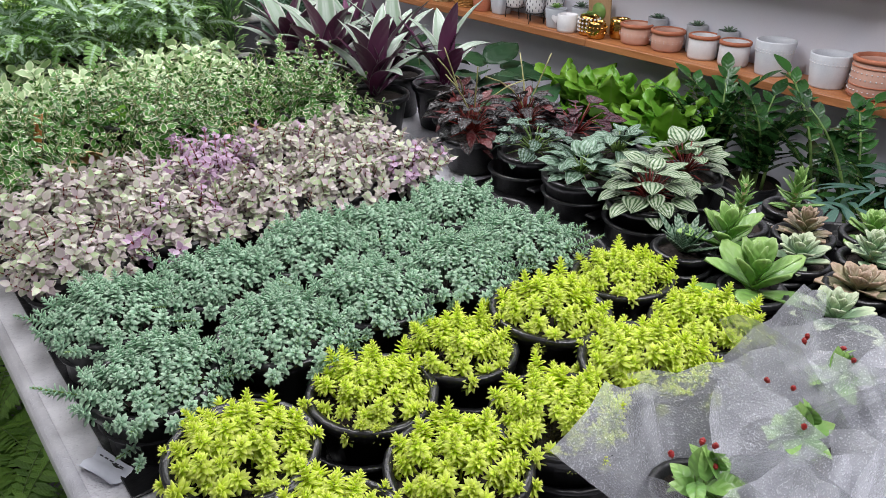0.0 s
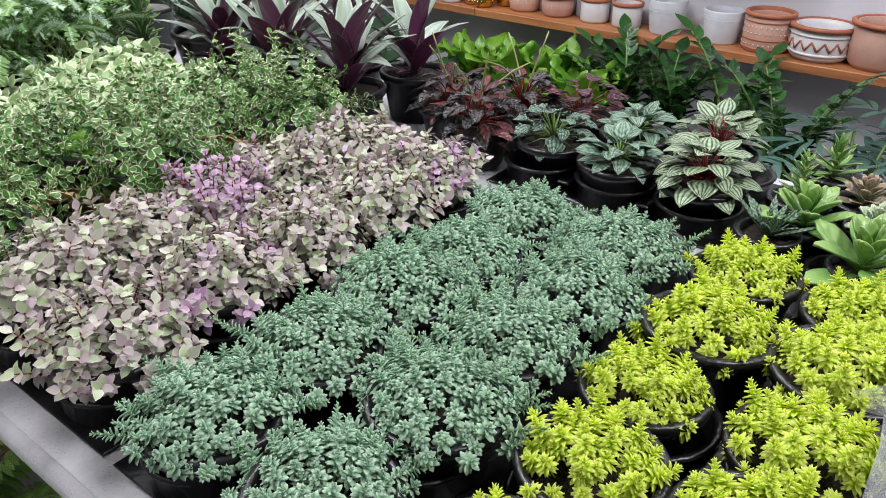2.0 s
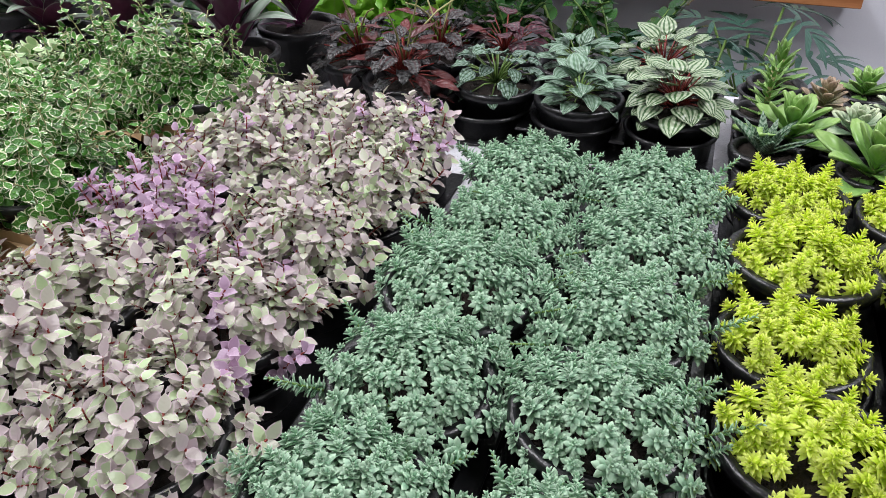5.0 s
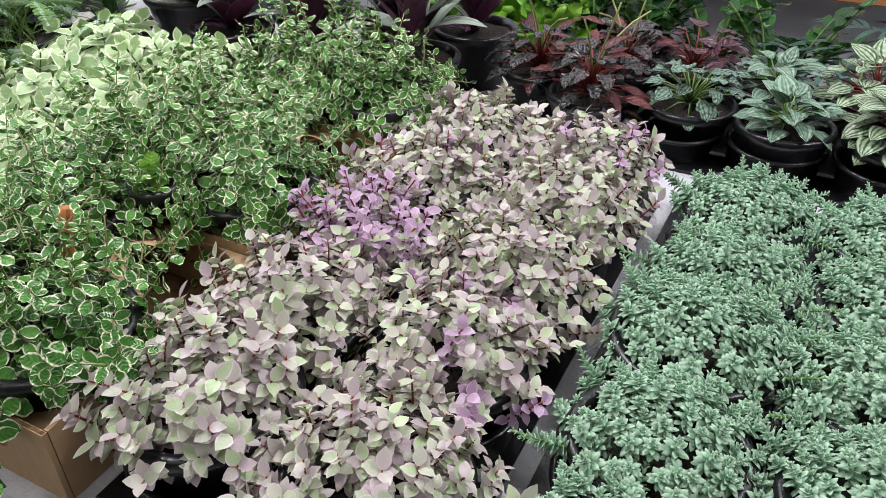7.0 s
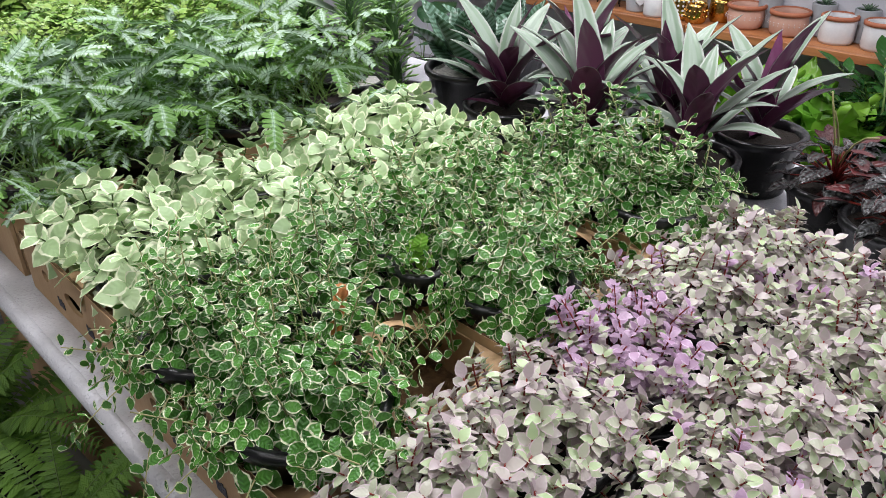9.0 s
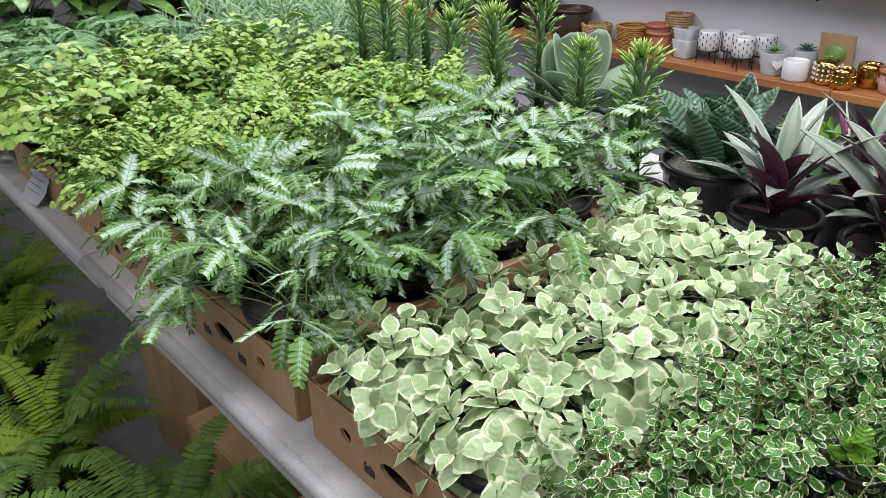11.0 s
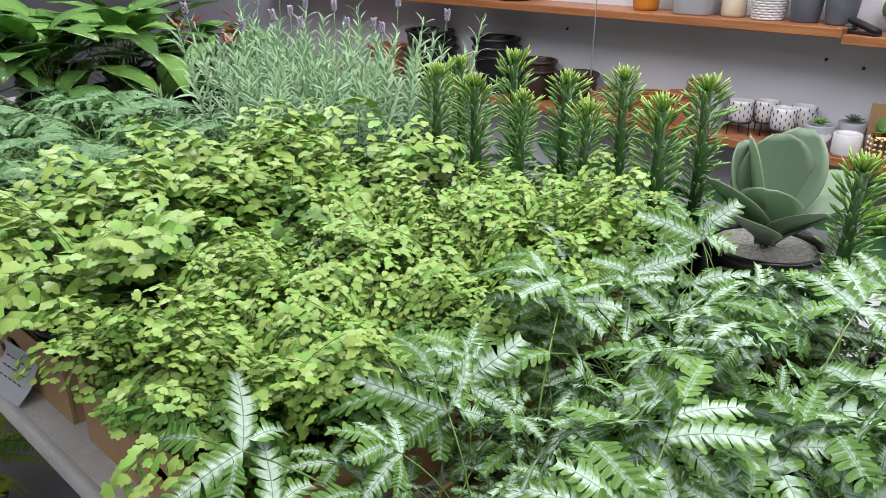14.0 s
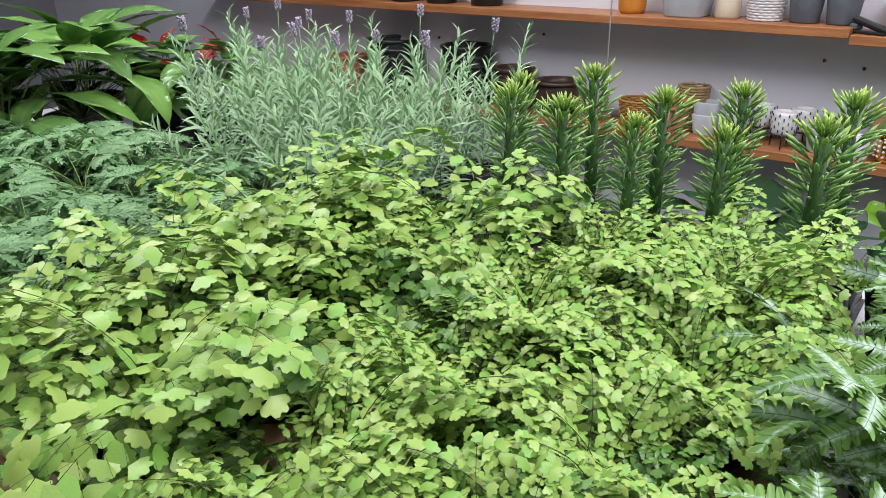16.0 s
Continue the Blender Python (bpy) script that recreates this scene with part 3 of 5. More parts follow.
def carton(x0, x1, y0, y1, h, nx, ny, hole=0.072):
    """A cardboard pot carrier: four walls with hand holes, and a top sheet with a round hole for each pot."""
    w, d, th = x1 - x0, y1 - y0, 0.005
    c = thing("cardboard_box", "brown corrugated cardboard pot box with hand holes", "cardboard box", "cardboard pot boxes", pose(x0, y0, T + 0.001))
    slots = [(d * 0.22, h * 0.55, 0.011, 0.009), (d * 0.5, h * 0.52, 0.03, 0.013), (d * 0.78, h * 0.55, 0.011, 0.009)]
    long = panel_with_slot(d, h, th, slots).mesh("side", M["card"], False)
    part("side", long, c, "", pose(th, 0, 0, 0, 0, 90))
    part("side", long, c, "", pose(w, 0, 0, 0, 0, 90))
    short = Geo().add(slab(th + 0.001, w - th - 0.001, 0, th, 0, h)).mesh("end", M["card"], False)
    part("end", short, c)
    part("end", short, c, "", pose(0, d - th, 0))
    # bottom coloured dark to give the empty holes their inner shade
    part("bottom", Geo().add(slab(th + 0.001, w - th - 0.001, th + 0.001, d - th - 0.001, 0, 0.005)).mesh("bottom", M["card_edge_shade"], False), c)
    g = Geo()
    for k in range(4):
        y0 = d * (0.34 + 0.015 * k)
        g.add(slab(-0.0012, -0.0004, y0, y0 + 0.004, h * 0.22, h * (0.36 + 0.03 * (k % 2))))
        g.add(slab(-0.0012, -0.0004, y0 + d * 0.28, y0 + d * 0.28 + 0.004, h * 0.22, h * (0.34 + 0.04 * (k % 2))))
    tagged(part("printing", g.mesh("printing", M["ink"], False), c, "faded dark printing"), kind="stuff")
    g, n = Geo(), 20
    cw, cd = (w - 2 * th - 0.004) / nx, (d - 2 * th - 0.004) / ny
    zt = h - 0.012
    for i in range(nx):
        for j in range(ny):
            cx, cy = th + 0.002 + (i + 0.5) * cw, th + 0.002 + (j + 0.5) * cd
            vs, fs = [], []
            for z in (zt, zt - 0.004):
                for k in range(n):
                    a = 2 * math.pi * (k + 0.5) / n
                    q, s = math.cos(a), math.sin(a)
                    f = 1 / max(abs(q), abs(s))
                    vs += [(cx + hole * q, cy + hole * s, z), (cx + cw / 2 * min(1, max(-1, q * f)), cy + cd / 2 * min(1, max(-1, s * f)), z)]
            for k in range(n):
                b = (k + 1) % n
                fs += [(2 * k, 2 * k + 1, 2 * b + 1, 2 * b), (2 * n + 2 * k, 2 * n + 2 * b, 2 * n + 2 * b + 1, 2 * n + 2 * k + 1), (2 * k, 2 * b, 2 * n + 2 * b, 2 * n + 2 * k)]
            g.add((vs, fs, [(0.5, 0.5)] * len(vs)))
    part("top_sheet", g.mesh("top_sheet", M["card"], False), c, "brown card sheet with round cut-outs")
    for k in range(2):
        part("cut_edge", Geo().add(slab(0.001 + k * (w - th), th - 0.001 + k * (w - th), 0.001, d - 0.001, h, h + 0.0006)).mesh("cut_edge", M["card_edge_shade"], False), c, "dark corrugated cut edge")
    return c


# ---------------------------------------------------------------- plants: shoots and fronds
def bud_shoot(n, H, L, W, Tk, mat, lo=5, hi=75, stem=None, shape="round"):
    g = Geo()
    for i in range(n):
        t = i / (n - 1)
        s = (0.75 + 0.25 * math.sin(math.pi * min(1, t * 1.3))) * (1 - 0.45 * t ** 3)
        g.add(blade(L, W, shape, 4, 2, 0.3, 12, 0, Tk), aim(0, 0, H * t, i * 137.5 + U(-12, 12), lo + (hi - lo) * t ** 1.6 + U(-8, 8), 0, s * U(0.9, 1.1)))
    mats = [mat]
    if stem:
        g.add(tube([(0, 0, -0.02), (0, 0, H)], 0.0012, 4), None, 1)
        mats.append(stem)
    return g.mesh("shoot", mats)


def leafy_shoot(n, H, piece, lo, hi, mat, stem, pairs=False, bend=0.0, size=lambda t: 1.0, r=0.0013, reach=0.0, droop=10):
    """A stem that leans by bend, with leaves up it, spiralled or in crossed pairs."""
    g = Geo()
    pts = [(0, bend * H * (k / 4) ** 2, H * k / 4) for k in range(5)]
    g.add(tube([(0, 0, -0.02)] + pts, r, 4, r * 0.6), None, 1)
    for i in range(n):
        t = (i // 2) / max(1, (n - 1) // 2) if pairs else i / (n - 1)
        yaw = (i % 2) * 180 + (i // 2) * 90 + U(-15, 15) if pairs else i * 137.5 + U(-20, 20)
        z = H * t
        y = bend * H * t ** 2
        pc = piece[i % len(piece)]
        g.add(pc, aim(reach * -math.sin(radians(yaw)), y + reach * math.cos(radians(yaw)), z, yaw, lo + (hi - lo) * t ** 1.4 + U(-droop, droop), U(-15, 15), size(t) * U(0.85, 1.12)))
    return g.mesh("shoot", [mat, stem])


def scatter_disc(n, r):
    """Places spread over a disc: a sunflower head."""
    return [(r * math.sqrt((i + 0.5) / n) * math.cos(i * 2.39996), r * math.sqrt((i + 0.5) / n) * math.sin(i * 2.39996)) for i in range(n)]


def dome(e, meshes, n, r, z0, z1, lean, name="shoot", jitter=0.006, s0=0.85, s1=1.15):
    """Shoots over a pot: upright in the middle, leaning outwards at the rim."""
    for x, y in scatter_disc(n, r):
        k = math.hypot(x, y) / r
        yaw = math.degrees(math.atan2(-x, y))
        m = aim(x + U(-jitter, jitter), y + U(-jitter, jitter), z1 + (z0 - z1) * k ** 2 + U(-0.006, 0.006), yaw, -lean * k + U(-8, 8), U(-8, 8), U(s0, s1)) @ Matrix.Rotation(U(0, 6.28), 4, "Z")
        tagged(part(name, R.choice(meshes), e, "", m), kind="stuff" if name == "stem" else "")


def strew(master, spots, z=T + 0.008, jig=0.005, s0=0.96, s1=1.05):
    """Copies of a pot at the spots, each turned its own way; the first spot takes the master."""
    for i, (x, y) in enumerate(spots):
        src = master[i % len(master)]
        m = pose(x + U(-jig, jig), y + U(-jig, jig), z, U(-2, 2), U(-2, 2), U(0, 360)) @ Matrix.Scale(U(s0, s1), 4)
        if i < len(master):
            src.matrix_basis = m
        else:
            copy_thing(src, m)


# ---------------------------------------------------------------- golden stonecrop
tray(0.12, 0.89, 0.335, 0.65, 5, 2)
shoots = [bud_shoot(n, h, 0.0132, 0.0056, 0.0012, M["y_sedum"], -10, 76, stem=M["y_sedum"], shape="ovate") for n, h in ((34, 0.013), (38, 0.018), (52, 0.032))]
gold = []
for k in range(3):
    e = potted("golden_sedum", "bright lime-yellow stonecrop mounding over a black pot", "potted plant", "golden stonecrops")
    dome(e, shoots[:2], 46, 0.066, 0.062, 0.092, 46)
    dome(e, shoots[2:], 7, 0.055, 0.075, 0.09, 30)
    gold.append(e)
strew(gold, [(0.21, 0.57), (0.36, 0.57), (0.49, 0.575), (0.635, 0.57), (0.79, 0.57), (0.78, 0.425), (0.645, 0.42), (0.50, 0.42), (0.365, 0.43), (0.225, 0.425)])

# ---------------------------------------------------------------- blue stonecrop
tray(0.115, 0.925, 0.655, 1.0, 6, 2)
shoots = [bud_shoot(28, h, 0.0094, 0.0046, 0.001, M["b_sedum"], -8, 76, stem=M["b_sedum"]) for h in (0.011, 0.015, 0.022)]
trail = [bud_shoot(36, h, 0.010, 0.0045, 0.001, M["b_sedum"], 15, 60, stem=M["stem_green"]) for h in (0.055, 0.042)]
blue = []
for k in range(3):
    e = potted("blue_sedum", "dense blue-green stonecrop spilling over a black pot", "potted plant", "blue stonecrops")
    dome(e, shoots, 94, 0.075, 0.062, 0.096, 42, s0=1.0, s1=1.32)
    for j in range(7):
        a = U(0, 6.28)
        part("trailing_shoot", R.choice(trail), e, "", aim(0.068 * math.cos(a), 0.068 * math.sin(a), 0.07, math.degrees(a) - 90, -75 + U(-15, 25)))
    blue.append(e)
strew(blue, [(0.185, 0.735), (0.33, 0.735), (0.47, 0.73), (0.605, 0.73), (0.745, 0.735), (0.185, 0.90), (0.33, 0.895), (0.47, 0.895), (0.60, 0.89), (0.745, 0.89)], s0=0.98, s1=1.06)
for k, (x, y, a) in enumerate([(0.14, 0.68, 160), (0.17, 0.665, 190), (0.21, 0.665, 170), (0.25, 0.67, 200), (0.145, 0.7, 130)]):
    part("trailing_shoot", trail[k % 2], blue[0], "", blue[0].matrix_basis.inverted() @ aim(x, y, T + 0.035, a, -70, 0, 0.75))

# ---------------------------------------------------------------- turtle vine
tray(0.115, 0.865, 1.013, 1.337, 5, 2)
lv = [blade(0.0142, 0.0102, "ovate", 4, 2, 0.18, c, 0.0) for c in (5, 20, 40)]
shoots = [leafy_shoot(22, h, lv, -20, 40, M["callisia"], M["stem_red"], bend=0.3, size=lambda t: 0.85 + 0.1 * t, droop=18) for h in (0.03, 0.038, 0.046, 0.042)]
purple = [leafy_shoot(15, h, lv, -5, 42, M["callisia_p"], M["stem_red"], bend=0.2, size=lambda t: 0.85 + 0.1 * t, droop=18) for h in (0.045, 0.06)]
vine = []
for k in range(3):
    e = potted("turtle_vine", "pinkish-beige turtle vine cushion in a black pot", "potted plant", "turtle vines")
    dome(e, shoots + purple[:k % 2], 66, 0.072, 0.052, 0.088, 44, jitter=0.008)
    vine.append(e)
e = potted("turtle_vine", "lilac-tinted turtle vine cushion in a black pot", "potted plant", "turtle vines")
dome(e, shoots, 26, 0.08, 0.06, 0.085, 35, jitter=0.01)
dome(e, purple, 34, 0.062, 0.065, 0.088, 30, jitter=0.012)
strew(vine, [(0.19, 1.085), (0.345, 1.10), (0.49, 1.095), (0.63, 1.10), (0.77, 1.10), (0.20, 1.255), (0.335, 1.26), (0.625, 1.265), (0.765, 1.265)], jig=0.004, s0=1.0, s1=1.08)
e.matrix_basis = pose(0.475, 1.27, T + 0.012, 0, 0, 40)

# ---------------------------------------------------------------- creeping fig
XB = [(0.12, 0.465), (0.475, 0.82)]
for a, b in ((0.105, 0.41), (0.415, 0.72)):
    box = carton(a, b, 1.35, 1.675, 0.085, 2, 2)
    vs, fs, n = [], [], 12
    for k in range(n + 1):
        q = radians(35 + 150 * k / n)
        lift = math.sin(math.pi * k / n)
        for r, z in ((0.071, 0.0745), (0.066, 0.0745 + 0.016 * lift), (0.055, 0.0745 + 0.028 * lift), (0.040, 0.0745 + 0.030 * lift)):
            vs.append((0.229 + r * math.cos(q), 0.083 + r * math.sin(q), z))
    for k in range(n):
        for i in range(3):
            fs.append((4 * k + i, 4 * k + 4 + i, 4 * k + 5 + i, 4 * k + 1 + i))
    part("torn_flap", Geo().add((vs, fs, [(0.5, 0.5)] * len(vs))).mesh("torn_flap", M["card"]), box, "pushed-up card flap round an empty hole")
GRID = [0.205, 0.38, 0.56, 0.735]
lv = [blade(0.0185, 0.0145, "round", 4, 4, 0.1, c, 0.1) for c in (0, 30, -20)]
shoots = [leafy_shoot(24, h, lv, -18, 20, M["ficus"], M["stem_pale"], bend=b, size=lambda t: 1.05 - 0.45 * t, droop=30, reach=0.002, r=0.001) for h, b in ((0.07, 0.5), (0.09, 0.8), (0.055, 0.3), (0.1, 0.4))]
fig = []
for k in range(3):
    e = potted("creeping_fig", "white-edged creeping fig trailing from a black pot", "potted plant", "variegated creeping figs", POTB, SOILB)
    dome(e, shoots, 44, 0.066, 0.072, 0.098, 66, jitter=0.012)
    for j in range(5):
        part("shoot", shoots[3], e, "", aim(U(-0.04, 0.04), U(-0.04, 0.04), 0.115, U(0, 360), U(-20, 20)))
    for j in range(7):
        a = U(0, 6.28)
        part("trailing_shoot", R.choice(shoots), e, "", aim(0.07 * math.cos(a), 0.07 * math.sin(a), 0.1, math.degrees(a) - 90, -95 + U(-25, 20)))
    fig.append(e)
for e in fig:
    for o in e.children:
        if "shoot" in o.name:
            tagged(o, kind="stuff")
strew(fig, [(0.185, 1.432), (0.487, 1.435), (0.80, 1.43), (0.185, 1.592), (0.335, 1.595), (0.487, 1.592), (0.642, 1.588), (0.80, 1.575)], s0=0.95)
g = Geo().add(tube([(0, 0, -0.14), (0.002, 0.001, -0.04), (0.004, 0.001, 0.0), (0.007, 0.003, 0.035)], 0.0062, 6, 0.0072))
thing("plant_stake", "split orange-brown wooden stake among creeping figs", "stake", "", pose(0.243, 1.455, 0.918, 6, 8, 0), g.mesh("plant_stake", M["twig"]))

# a bright seedling among the figs
e = potted("pilea_seedling", "small bright green round-leaved seedling among creeping figs", "potted plant", "", POTS_SEED, SOIL_SEED)
me = Geo().add(blade(0.022, 0.021, "round", 5, 4, 0.08, 15, 0.03)).mesh("leaf", M["nest"])
for j in range(11):
    part("leaf", me, e, "", aim(U(-0.012, 0.012), U(-0.012, 0.012), 0.042 + 0.003 * j, j * 137.5, 5 + 4 * j + U(-8, 8), U(-10, 10), U(0.8, 1.1)))
e.matrix_basis = pose(0.408, 1.512, T + 0.085)

# ---------------------------------------------------------------- cuban oregano
for a, b in XB:
    carton(a, b, 1.69, 2.035, 0.09, 2, 2)
OREG = [Geo().add(blade(0.043, 0.035, "ovate", 6, 4, 0.07, k, 0.05)).mesh("leaf", M["plect"]) for k in (12, 28, 50)]
ore = []
for k in range(3):
    e = potted("cuban_oregano", "pale green cream-edged oregano plant in a black pot", "potted plant", "cuban oregano plants", POTB, SOILB)
    stalks = Geo()
    for x, y in scatter_disc(13, 0.07):
        q = math.hypot(x, y) / 0.07
        m = aim(x, y, 0.09 - 0.012 * q * q, math.degrees(math.atan2(-x, y)), -48 * q + U(-8, 8)) @ Matrix.Rotation(U(0, 6.28), 4, "Z")
        H = U(0.045, 0.08)
        stalks.add(tube([(0, 0, -0.02), (0, 0.002, H * 0.5), (0, 0, H)], 0.002, 5, 0.0014), m)
        for i in range(12):
            t = (i // 2) / 5
            part("leaf", OREG[i % 3], e, "", m @ aim(0, 0, H * (0.15 + 0.85 * t), (i % 2) * 180 + (i // 2) * 90 + U(-15, 15), -6 + 52 * t ** 1.5 + U(-9, 9), U(-12, 12), (1.08 - 0.45 * t ** 2) * U(0.85, 1.12)))
    tagged(part("stem", stalks.mesh("stem", M["stem_green"]), e), kind="stuff")
    ore.append(e)
strew(ore, [(x + 0.0, y) for y in (1.775, 1.945) for x in GRID])

# ---------------------------------------------------------------- silver brake fern
def cut_pinna(L, W, n):
    """A long drooping leaflet, cut almost to the midrib into blunt separate lobes that lean forward; one connected sheet."""
    vs, fs, uv = [], [], []
    sway, droop = U(-0.12, 0.12), U(0.2, 0.6)
    for j in range(n + 1):
        t = j / n
        vs.append((sway * L * t * t, L * t, -droop * L * t * t))
        uv.append((0.5, t))
    lobe = ((0.24, 0.96), (0.6, 1.08), (0.9, 1.12), (1.0, 0.86), (0.9, 0.52), (0.6, 0.26), (0.24, 0.06))
    for j in range(n):
        t0 = j / n
        for sgn in (-1, 1):
            w = (W * 0.5 * math.sin(math.pi * (0.2 + 0.76 * t0)) ** 0.75 + 0.001) * U(0.72, 1.18)
            dip, lean = U(-0.1, 0.45), U(0.1, 0.5)
            k = len(vs)
            for a, f in lobe:
                t = t0 + f / n
                vs.append((sway * L * t * t + sgn * w * a, L * (t + lean * a / n), -droop * L * t * t + 0.12 * w * a - dip * w * a * a))
                uv.append((0.5 + sgn * 0.5 * a, min(t, 1.0)))
            ring = (j, j + 1) + tuple(range(k, k + 7))
            fs.append(ring if sgn < 0 else tuple(reversed(ring)))
    return vs, fs, uv


def brake_frond(stalk, pairs, L, arch, mat, stem, W=0.02, size=1.0, wild=22):
    g = Geo()
    pts, n = [], 8
    for k in range(n + 1):
        t = k / n
        a = radians(82 - arch * t)
        pts.append(pts[-1] + Vector((0, math.cos(a), math.sin(a))) * (stalk / n) if pts else Vector((0, 0, 0)))
    g.add(tube([tuple(p) for p in pts], 0.0014, 4, 0.0009), None, 1)
    end = pts[-1]
    tilt = 82 - arch
    base = Matrix.Translation(end) @ Matrix.Rotation(radians(tilt), 4, "X")
    rib = L * 0.6
    g.add(tube([tuple(base @ Vector((0, 0, 0))), tuple(base @ Vector((0, rib, -0.1 * rib)))], 0.0009, 4), None, 1)
    g.add(cut_pinna(L * 0.8, W, 8), base @ aim(0, rib * 0.85, -0.07 * rib, 0, -10))
    for i in range(pairs):
        t = i / pairs
        for sgn in (-1, 1):
            g.add(cut_pinna(L * (0.95 - 0.35 * t) * U(0.8, 1.1), W * (1 - 0.15 * t), 8), base @ aim(0, rib * (0.1 + 0.75 * t), -0.08 * rib * t, sgn * -(60 - 16 * t) + U(-14, 14), U(-28, 24), sgn * 10 + U(-wild, wild)))
            if i == 0:
                g.add(cut_pinna(L * 0.5, W * 0.8, 5), base @ aim(sgn * 0.012, rib * 0.1, 0, sgn * -110, U(-20, 0), 0))
    return g.mesh("frond", [mat, stem])


for a, b in XB:
    carton(a, b, 2.075, 2.465, 0.09, 2, 2)
fronds = [brake_frond(s, p, L, arch, M["pteris"], M["stem_green"], w, 1.0, 38) for s, p, L, arch, w in ((0.15, 1, 0.088, 50, 0.034), (0.18, 2, 0.076, 62, 0.031), (0.11, 1, 0.08, 85, 0.033), (0.16, 2, 0.07, 40, 0.030), (0.2, 1, 0.09, 60, 0.036), (0.13, 2, 0.066, 78, 0.029), (0.17, 3, 0.066, 55, 0.027))]
brake = []
for k in range(3):
    e = potted("silver_brake_fern", "silver-streaked brake fern in a black pot", "fern", "silver brake ferns", POTB, SOILB)
    for j in range(34):
        a = j * 137.5 + U(-25, 25)
        part("frond", R.choice(fronds), e, "", aim(U(-0.035, 0.035), U(-0.035, 0.035), 0.09, a, U(-36, 14), U(-30, 30), U(0.5, 1.1)))
    brake.append(e)
strew(brake, [(x, y) for y in (2.185, 2.39) for x in GRID], s0=0.92, s1=1.03)


# ---------------------------------------------------------------- maidenhair fern
def fan(s, curl=0.1):
    """A fan-shaped leaflet, its outer rim cut into shallow round lobes."""
    vs, fs, uv = [(0, 0, 0)], [], [(0.5, 0)]
    n = 12
    for i in range(n + 1):
        a = radians(-70 + 140 * i / n)
        r = s * (1.04 if i % 3 else 0.86) * (1 - 0.12 * abs(a) / 1.3)
        vs.append((r * math.sin(a) * 0.95, r * math.cos(a), curl * s * (math.cos(a * 2) - 0.6)))
        uv.append((i / n, 1))
    fs = [(0, i + 2, i + 1) for i in range(n)]
    return vs, fs, uv


def maiden_frond(stalk, side, s, arch, mat, n=6, first=4, steps=14):
    """A wiry arching stalk; side branches in one plane carry fans that lap like shingles, smaller to the tip."""
    g = Geo()
    pts = [Vector((0, 0, 0))]
    for k in range(steps):
        a = radians(86 - arch * (k / (steps - 1)) ** 1.3)
        pts.append(pts[-1] + Vector((0, math.cos(a), math.sin(a))) * stalk / steps)
    g.add(tube([tuple(p) for p in pts], 0.0005, 4, 0.0003), None, 1)
    for k in range(first, steps + 1):
        p, t = pts[k], (k - first) / (steps - first)
        rise = 86 - arch * (min(k, steps - 1) / (steps - 1)) ** 1.3
        plane = Matrix.Translation(p) @ Matrix.Rotation(radians(0.75 * rise - 22), 4, "X")
        for sgn in (-1, 1):
            ln = side * (1 - 0.7 * t) * U(0.85, 1.1)
            yaw = sgn * -(64 - 24 * t) + U(-6, 6)
            q = Matrix.Rotation(radians(yaw), 4, "Z") @ Vector((0, ln, -0.22 * ln))
            g.add(tube([(0, 0, 0), tuple(q)], 0.00016, 3), plane, 1)
            m = max(1, round(n * (1 - 0.6 * t)))
            for i in range(m):
                c = q * ((i + 1) / m)
                g.add(fan(s * U(0.75, 1.2)), plane @ aim(c.x, c.y, c.z + U(-0.002, 0.003), yaw + (58 if i % 2 else -58) * (0.2 if i == m - 1 else 1) + U(-18, 18), U(-48, 14), sgn * 6 + U(-26, 26)))
    g.add(fan(s), Matrix.Translation(pts[-1]) @ Matrix.Rotation(radians(0.75 * (86 - arch) - 22), 4, "X"))
    return g.mesh("frond", [mat, M["stem_black"]])


for a, b in XB:
    carton(a, b, 2.555, 2.945, 0.10, 2, 2)
    carton(a, b, 2.995, 3.36, 0.10, 2, 2)
fr_big = [maiden_frond(s, w, k, arch, m, 4, 4, 11) for s, w, k, arch, m in ((0.23, 0.075, 0.0165, 85, M["adiant"]), (0.25, 0.085, 0.0185, 100, M["adiant_l"]), (0.19, 0.075, 0.0155, 105, M["adiant"]), (0.24, 0.07, 0.0165, 65, M["adiant_l"]), (0.21, 0.07, 0.015, 90, M["adiant"]))]
fr_small = [maiden_frond(s, w, k, arch, m, 6, 4, 15) for s, w, k, arch, m in ((0.16, 0.055, 0.0100, 70, M["adiant"]), (0.19, 0.06, 0.0105, 90, M["adiant_l"]), (0.14, 0.055, 0.0100, 100, M["adiant"]), (0.18, 0.05, 0.0092, 55, M["adiant_l"]), (0.16, 0.055, 0.0120, 90, M["adiant"]))]
